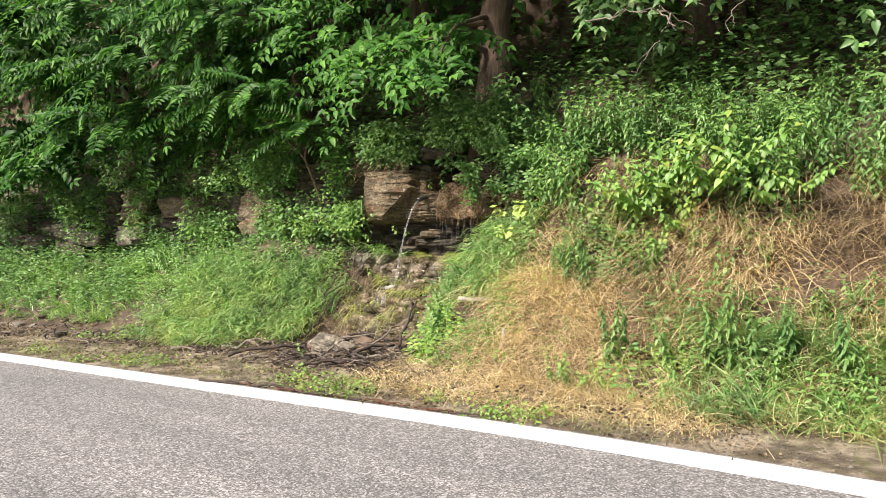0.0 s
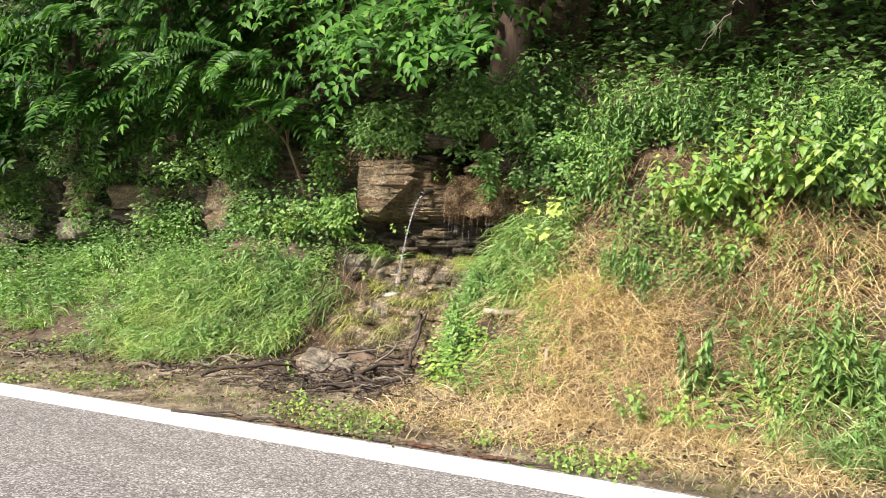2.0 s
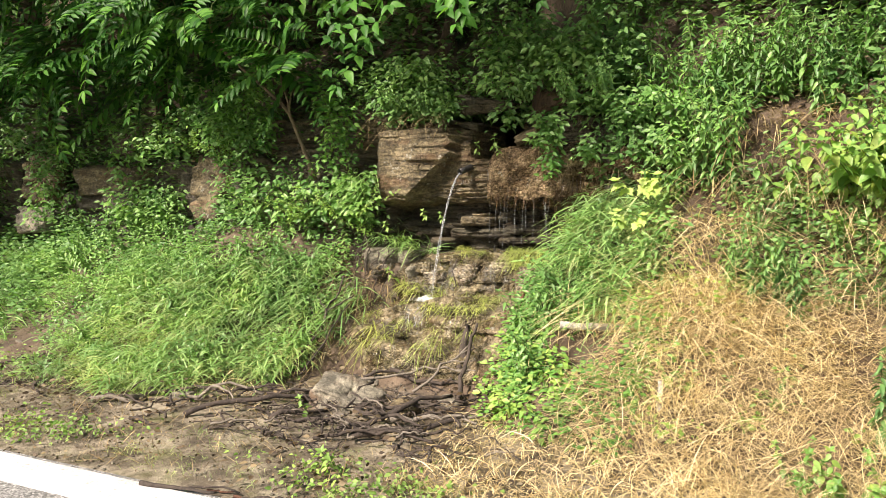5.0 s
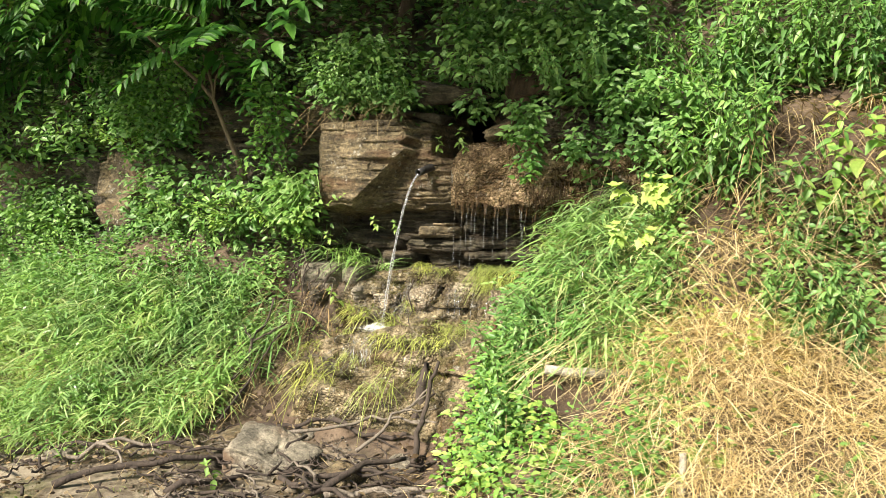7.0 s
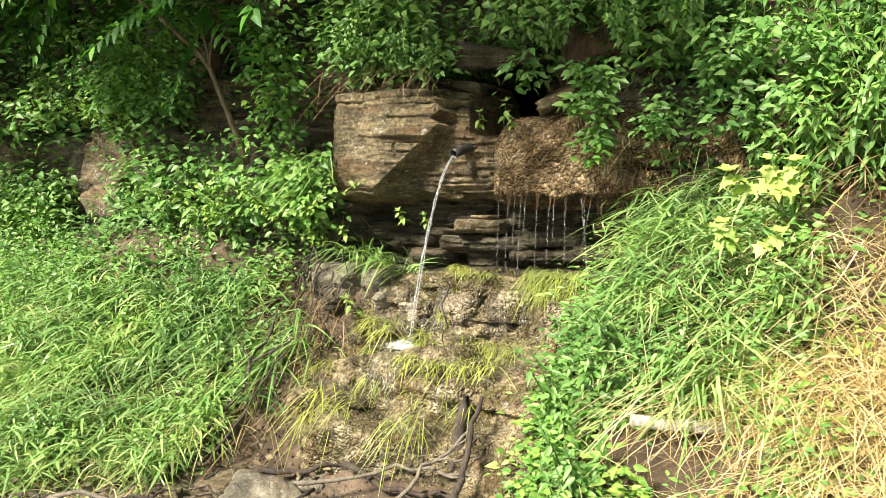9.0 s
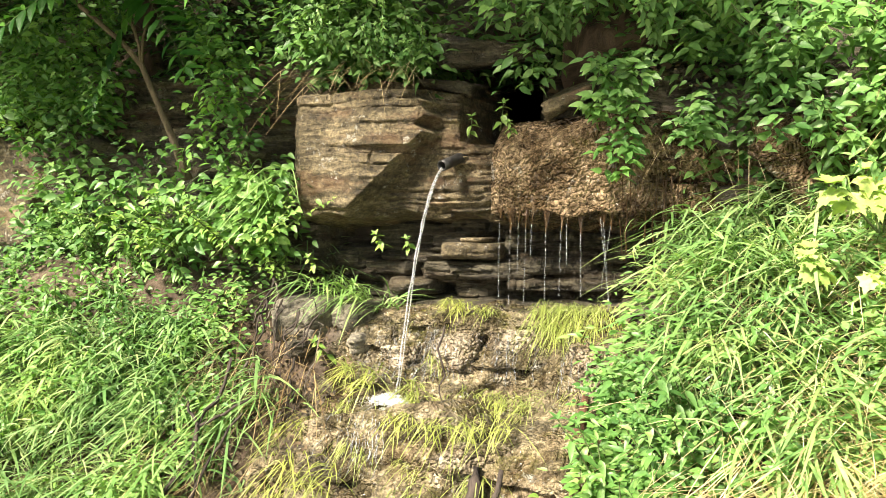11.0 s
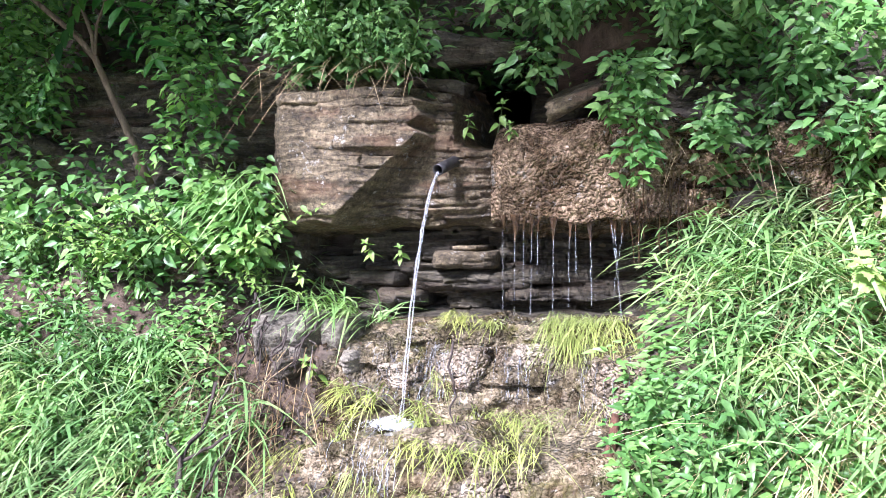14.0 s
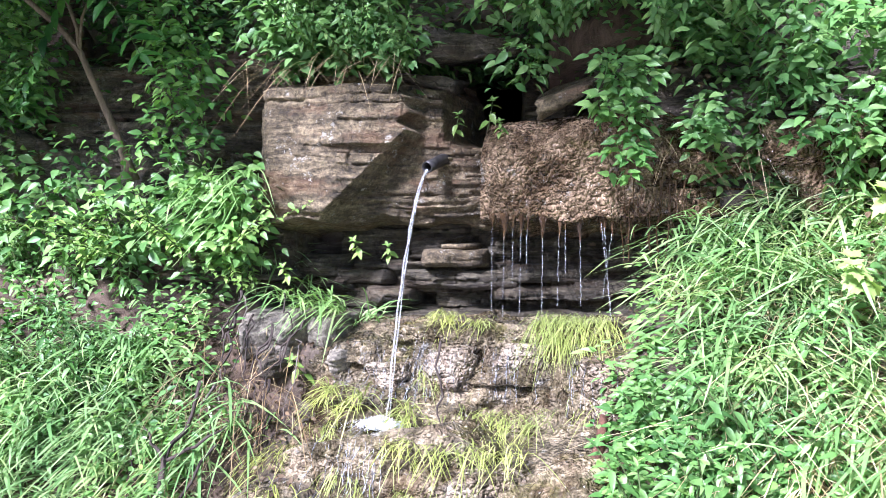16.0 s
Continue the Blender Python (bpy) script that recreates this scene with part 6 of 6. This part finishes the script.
for i, (x, y, z, rx, rz, sc) in enumerate([(-.35, 3.55, 2.62, 60, 0, .6), (-.6, 3.6, 2.66, 50, 90, .7), (-.15, 3.62, 2.62, 70, 30, .5), (1.2, 3.5, 2.6, 60, 0, .8), (.7, 3.6, 2.7, 70, 0, .7), (1.5, 3.4, 2.65, 60, 120, .8)]):
    weed("trailing_weed", HANG[i % 2], "green leafy weed trailing down over the rock", "weed", pose(x, y, z, rx, 0, 0) @ pose(0, 0, 0, 0, 0, rz) @ Matrix.Scale(sc, 4), "weeds trailing over the rock")
for i, (box, n, lf) in enumerate([((.90, 1.12, 3.24, 3.40, 2.26, 2.52), 42, LEAF_HERB), ((.95, 1.09, 3.24, 3.36, 1.94, 2.24), 15, LEAF_SUN), ((1.30, 1.46, 3.2, 3.4, 2.14, 2.26), 16, LEAF_HERB), ((1.62, 2.2, 3.0, 3.3, 2.05, 2.65), 120, LEAF_HERB)]):
    leaf_spray("hanging_vine", n, box, OVAL, (.042, .08), lf, "leafy green vine hanging down over the wet rock", 90 + i, reach=.05)
SHRUB = [weed_meshes(.52, 10, OVAL, .075, LEAF_LIME, 7, .45, .35, s, "lime_shrub") for s in (8, 9)]
for i, (x, y, z, sc) in enumerate([(-1.25, 3.35, 1.6, 1.0), (-1.55, 3.3, 1.6, .95), (-1.05, 3.4, 1.62, .8), (-1.85, 3.3, 1.55, .8), (-.85, 3.35, 1.42, .7), (-2.2, 3.3, 1.6, .7), (-3.0, 3.6, 2.35, .9), (-3.5, 3.6, 2.4, .8)]):
    weed("lime_shrub", SHRUB[i % 2], "small shrub with light yellow-green leaves at the foot of the rock", "shrub", pose(x, y, z, 22, 0, 0) @ pose(0, 0, 0, 0, 0, 77 * i) @ Matrix.Scale(sc * .82, 4), "lime-green shrubs")
POKE = [weed_meshes(.66, 9, BROAD, .165, LEAF_POKE, 5, .42, .45, s, "broad_weed", per_node=2, apart=True) for s in (10, 11)]
for i, (x, y, z, sc) in enumerate([(4.4, 2.75, 2.15, 1.1), (4.15, 2.6, 1.95, 1.0), (3.4, 2.6, 1.72, .9), (3.25, 2.8, 1.75, .95), (3.5, 2.75, 1.8, 1.05), (3.75, 2.75, 1.95, 1.1), (3.0, 2.85, 1.65, .8), (4.0, 2.8, 2.0, 1.0), (3.62, 2.4, 1.2, .6), (3.7, 2.38, 1.3, .55), (3.6, 2.85, 1.95, .85), (4.7, 2.7, 1.85, .8), (4.95, 2.7, 1.9, .75), (3.25, 1.25, .1, .55), (3.5, 1.3, .1, .5), (3.05, 1.3, .12, .4), (3.3, 2.65, 1.5, .6), (3.9, 2.6, 1.6, .7)]):
    weed("broad_weed", POKE[i % 2], "bushy weed with large light-green leaves", "weed", pose(x, y, z, 28, 0, 0) @ pose(0, 0, 0, 0, 0, 60 * i) @ Matrix.Scale(sc * .85, 4), "broad-leaved weeds")
GOLD = [weed_meshes(.30, 2, LOBED, .15, LEAF_GOLD, 3, .35, .5, s, "yellow_weed", per_node=4, bare=.55, apart=True) for s in (12,)]
for i, (x, y, z, sc) in enumerate([(2.0, 2.72, 1.71, .85), (1.83, 2.70, 1.48, .7)]):
    weed("yellow_weed", GOLD[0], "young weed with large yellowed leaves", "weed", pose(x, y, z, 20, 0, 0) @ pose(0, 0, 0, 0, 0, 90 * i + 30) @ Matrix.Scale(sc, 4), "yellowed weeds")
STALK = [weed_meshes(.85, 30, LANCE, .105, LEAF, 2, .1, .45, s, "stalk_weed", per_node=3, taper=.5) for s in (13, 14)]
for i, (x, y, z, sc) in enumerate([(3.45, 1.62, .25, .9), (3.6, 1.6, .22, .75), (4.35, 1.55, .2, 1.0), (4.55, 1.6, .25, .85), (4.7, 1.55, .2, .95), (5.0, 1.65, .25, .9), (2.75, 2.3, 1.0, .6), (2.9, 2.3, 1.0, .6), (2.6, 2.35, 1.05, .55), (3.0, 2.2, .9, .6), (4.1, 1.65, .3, .6), (5.4, 1.5, .2, .9)]):
    weed("stalk_weed", STALK[i % 2], "tall weed stalk with many narrow dark green leaves", "weed", pose(x, y, z, 12, 0, 0) @ pose(0, 0, 0, 0, 0, 60 * i) @ Matrix.Scale(sc, 4), "weed stalks")
SPRIG = weed_meshes(.16, 3, OVAL, .09, LEAF_LIME, 1, .2, .4, 15, "sprig")
for i, (x, y, z) in enumerate([(-.5, 3.25, 1.02), (-.35, 3.62, 1.62), (-.22, 3.65, 1.6), (.12, 3.7, 2.25), (.30, 3.7, 2.28), (1.05, 2.75, .75), (-.3, 1.55, .1), (.55, .75, .05), (-.6, 3.3, 1.5), (.38, 3.68, 2.24)]):
    weed("sprig", SPRIG, "small light-green seedling rooted in a crack", "seedling", pose(x, y, z, 35, 0, 0) @ pose(0, 0, 0, 0, 0, 50 * i) @ Matrix.Scale((1, .9, .8, .9, 1, .8, 1, 1.2, .8, .7)[i], 4), "seedlings")

# ---- trees over the bank ----
def frond(pos, way, length, pairs, rng, spread=.3):
    """One compound leaf: the leaflets' places, ways, faces and sizes, and its stalk."""
    way = unit(way)
    side = unit(np.cross(way, np.array([0, -.85, .6]) + rng.normal(0, .25, 3)))
    t = np.linspace(.18, 1, pairs)
    mid = pos + np.outer(t, way) * length + np.outer(t * t, (0, 0, -1)) * length * rng.uniform(.15, .4)
    at = np.concatenate([mid, mid, mid[-1:]])
    drop = np.array([0, 0, -rng.uniform(.05, .25)])
    ways = np.concatenate([np.tile(side + .45 * way + drop, (pairs, 1)), np.tile(-side + .45 * way + drop, (pairs, 1)), [way + drop]])
    size = length * spread * np.concatenate([1 - .35 * t ** 2, 1 - .35 * t ** 2, [.7]]) * rng.uniform(.85, 1.1, 2 * pairs + 1)
    return at, ways, size, np.vstack([pos, mid])


def limb_tree(name, base, top, r, limbs, material, label, seed, leaf=LEAFLET, pairs=(6, 9), length=(.35, .6), bark=None, per_limb=14, category="tree", along=None):
    """A tree: trunk, limbs that reach out over the road side, and a crown of compound leaves."""
    rng = np.random.default_rng(seed)
    bark = bark or BARK
    ob = tagged(new(name), label, category, "trees over the bank")
    ob.location = Vector(base)
    b0 = np.asarray(base, float)
    path = bent((0, 0, -.15), np.asarray(top) - b0, 14, 0, .05, rng)
    if along is not None:
        c = np.asarray(along, float) - b0
        path = np.column_stack([np.interp(np.linspace(0, len(c) - 1, 14), np.arange(len(c)), c[:, k]) for k in range(3)])
    rad = np.linspace(r, r * .45, 14)
    rad[:2] *= (1.5, 1.15)
    v, f = tube(path, rad, 16, seed, .2)
    child("trunk", mesh_of("trunk", v, f, bark, True), ob)
    at, ways, size, stalks = [], [], [], []
    for a, e, lr in limbs:
        start = path[int(np.clip(a * 13, 1, 13))]
        end = np.asarray(e, float) - b0
        lp = bent(start, end, 10, .12 * np.linalg.norm(end - start), .07, rng)
        v, f = tube(lp, np.linspace(lr, lr * .25, 10), 8, seed, .15)
        child("limb", mesh_of("limb", v, f, bark, True), ob)
        for k in range(per_limb):
            u = rng.uniform(.25, 1) ** .8
            q = np.array([np.interp(u * 9, np.arange(10), lp[:, j]) for j in range(3)])
            tip = unit(lp[-1] - lp[0]) + rng.normal(0, .75, 3) * (1, 1, .55) + (0, -.2, .05)
            tw = bent(q, q + unit(tip) * rng.uniform(.15, .6), 5, 0, .08, rng)
            stalks.append(tube(tw, np.linspace(.006, .003, 5), 4, cap=False))
            for j in range(rng.integers(2, 5)):
                w = unit(tw[-1] - tw[0]) * .5 + rng.normal(0, .9, 3) * (1, .6, .4) + (0, -.3, -.25)
                fa, fw, fs, fp = frond(tw[rng.integers(2, 5)], w, rng.uniform(*length), rng.integers(*pairs), rng, .24 if leaf is LEAFLET else .32)
                at.append(fa)
                ways.append(fw)
                size.append(fs)
                stalks.append(tube(fp[::3], .0022, 3, cap=False))
    at, ways, size = np.concatenate(at), np.concatenate(ways), np.concatenate(size)
    face = np.array([0, -.8, .7]) + rng.normal(0, .25, at.shape)
    v, f = strew(leaf, at, turns(ways, face), size)
    child("crown", mesh_of("crown", v, f, material), ob)
    v, f = join(stalks)
    tagged(child("twig_work", mesh_of("twig_work", v, f, STEM), ob), kind="stuff")
    return ob


limb_tree("old_tree", (.98, 4.1, 2.75), (.85, 4.5, 9), .27, [(.3, (.2, 2.3, 3.5), .05), (.32, (1.0, 2.4, 3.5), .04), (.35, (-.4, 2.6, 3.7), .05), (.5, (.6, 2.2, 4.9), .06), (.55, (2.6, 3.0, 5.0), .05)], LEAF_MID,
          "old tree with rough brown bark on top of the bank", 1, leaf=OVAL, pairs=(4, 6), length=(.4, .6), per_limb=12)
limb_tree("sumac", (-1.70, 3.52, 2.06), (-2.83, 3.12, 3.6), .024, [(.53, (-2.11, 3.28, 3.42), .013), (.53, (-1.72, 3.32, 3.25), .009), (.8, (-3.2, 2.7, 3.75), .014), (.95, (-2.6, 2.5, 3.6), .014), (.95, (-2.1, 2.4, 3.55), .012)], LEAF_TREE,
          "young forked tree with feathery leaves growing from the rock", 2, bark=BARK_PALE, pairs=(9, 13), length=(.5, .8), per_limb=4, category="sapling",
          along=[(-1.70, 3.54, 2.02), (-1.77, 3.49, 2.28), (-1.86, 3.44, 2.53), (-1.95, 3.39, 2.79), (-2.30, 3.30, 3.10), (-2.6, 3.19, 3.38), (-2.83, 3.12, 3.6)])
limb_tree("feather_leaved_tree", (-3.2, 5.0, 3.1), (-3.1, 4.6, 7), .09, [(.35, (-3.4, 2.6, 3.7), .03), (.4, (-2.6, 3.6, 5.2), .03), (.5, (-4.2, 2.4, 4.1), .03), (.55, (-2.8, 2.2, 4.8), .03), (.7, (-3.8, 2.3, 5.2), .03), (.3, (-4.5, 3.2, 3.3), .02)], LEAF_TREE,
          "tree with long feathery leaves hanging over the bank", 3, pairs=(9, 13), length=(.6, .95))
limb_tree("feather_leaved_tree", (-5.4, 5.0, 3.0), (-5.6, 4.6, 7), .10, [(.3, (-5.2, 2.7, 3.4), .03), (.35, (-6.2, 2.6, 3.6), .03), (.5, (-4.9, 2.3, 4.4), .03), (.55, (-6.6, 2.4, 4.5), .03), (.7, (-5.6, 2.2, 5.3), .03)], LEAF_TREE,
          "tree with long feathery leaves hanging over the bank", 4, pairs=(9, 13), length=(.6, .95))
limb_tree("feather_leaved_tree", (-8.2, 5.0, 3.0), (-8.4, 4.6, 7), .10, [(.25, (-7.6, 2.6, 2.9), .03), (.3, (-8.8, 2.4, 3.1), .03), (.5, (-7.5, 2.3, 4.4), .03), (.55, (-9.2, 2.4, 4.5), .03), (.7, (-8.2, 2.2, 5.6), .03), (.2, (-9.6, 2.8, 2.6), .03)], LEAF_TREE,
          "tree with long feathery leaves hanging over the bank", 5, pairs=(5, 8), length=(.6, .9), leaf=OVAL)
limb_tree("feather_leaved_tree", (-11.5, 5.0, 3.0), (-11.4, 4.6, 8), .12, [(.3, (-10.6, 2.6, 3.2), .03), (.3, (-12.0, 2.4, 3.6), .03), (.5, (-10.5, 2.3, 4.9), .03), (.7, (-11.2, 2.2, 6.0), .03)], LEAF_TREE,
          "tree with long feathery leaves hanging over the bank", 6, pairs=(5, 8), length=(.6, .9), leaf=OVAL)
limb_tree("feather_leaved_tree", (-.9, 5.3, 3.6), (-1.0, 4.9, 8), .10, [(.3, (-.9, 2.8, 3.8), .03), (.35, (-.2, 2.6, 3.9), .03), (.5, (-1.7, 2.5, 4.2), .03), (.6, (-.7, 2.2, 5.0), .03)], LEAF_MID,
          "tree with broad drooping leaves above the spring", 7, leaf=OVAL, pairs=(4, 6), length=(.4, .6))
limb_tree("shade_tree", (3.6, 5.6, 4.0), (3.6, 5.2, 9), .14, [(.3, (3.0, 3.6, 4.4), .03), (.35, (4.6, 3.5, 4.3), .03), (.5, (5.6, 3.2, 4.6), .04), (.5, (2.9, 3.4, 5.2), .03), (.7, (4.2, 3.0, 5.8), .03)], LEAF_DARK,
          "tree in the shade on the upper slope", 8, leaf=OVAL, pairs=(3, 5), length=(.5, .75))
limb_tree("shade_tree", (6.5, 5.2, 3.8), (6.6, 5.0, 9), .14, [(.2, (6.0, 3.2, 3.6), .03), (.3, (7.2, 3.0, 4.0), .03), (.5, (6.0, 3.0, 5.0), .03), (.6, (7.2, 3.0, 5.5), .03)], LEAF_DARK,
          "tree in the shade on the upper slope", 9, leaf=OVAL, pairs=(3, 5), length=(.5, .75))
# unseen tall trees, added above the view so their crowns shade the upper bank
for i, x in enumerate((-12.5, -9.5, -6.8, -4.2, -1.6, 1.2, 3.8, 6.4)):
    limb_tree("roadside_tree", (x, 6.0, 4.3), (x + .3, 5.2, 11), .13, [(.35, (x - .8, 3.4, 5.6), .04), (.4, (x + .9, 3.2, 5.9), .04), (.45, (x, 2.9, 6.4), .05), (.5, (x - 1, 2.8, 6.9), .05), (.55, (x + 1, 2.7, 7.2), .05), (.7, (x + .4, 3.0, 8.2), .05)], LEAF_TREE,
              "unseen tall tree added to shade the upper bank", 40 + i, leaf=FAR_BROAD, pairs=(3, 5), length=(.6, .95), per_limb=9)
# the wood behind
for i, (x, y, z) in enumerate([(-12, 7.5, 6), (-8.5, 7, 5.5), (-5.5, 7.6, 6), (-2.2, 7.0, 5.4), (1.6, 7.4, 5.8), (4.8, 7.6, 6), (8.5, 7.2, 5.6), (-16, 7, 5.5), (12, 7, 5.5)]):
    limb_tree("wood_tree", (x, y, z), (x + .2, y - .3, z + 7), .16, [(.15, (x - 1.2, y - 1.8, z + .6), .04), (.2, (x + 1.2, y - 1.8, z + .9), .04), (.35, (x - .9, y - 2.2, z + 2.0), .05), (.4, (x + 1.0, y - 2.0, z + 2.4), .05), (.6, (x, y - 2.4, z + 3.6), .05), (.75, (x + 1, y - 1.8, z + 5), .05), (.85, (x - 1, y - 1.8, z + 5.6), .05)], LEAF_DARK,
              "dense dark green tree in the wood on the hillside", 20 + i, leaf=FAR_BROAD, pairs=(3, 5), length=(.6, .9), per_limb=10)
# bare twigs over the upper bank
for i, (a, b, r, k) in enumerate([((3.2, 3.6, 4.6), (3.75, 2.9, 3.75), .014, 3), ((2.6, 3.3, 4.1), (3.5, 2.9, 3.95), .012, 2), ((3.5, 3.3, 4.3), (4.1, 2.8, 4.05), .012, 3), ((3.7, 2.9, 3.9), (3.3, 2.8, 3.3), .008, 2), ((4.4, 3.3, 4.3), (4.3, 2.9, 3.6), .007, 1)]):
    stick("bare_twig", a, b, r, GREYWOOD, "thin bare grey branch hanging over the bank", 700 + i, "branch", "bare branches", forks=k, sag=-.08)
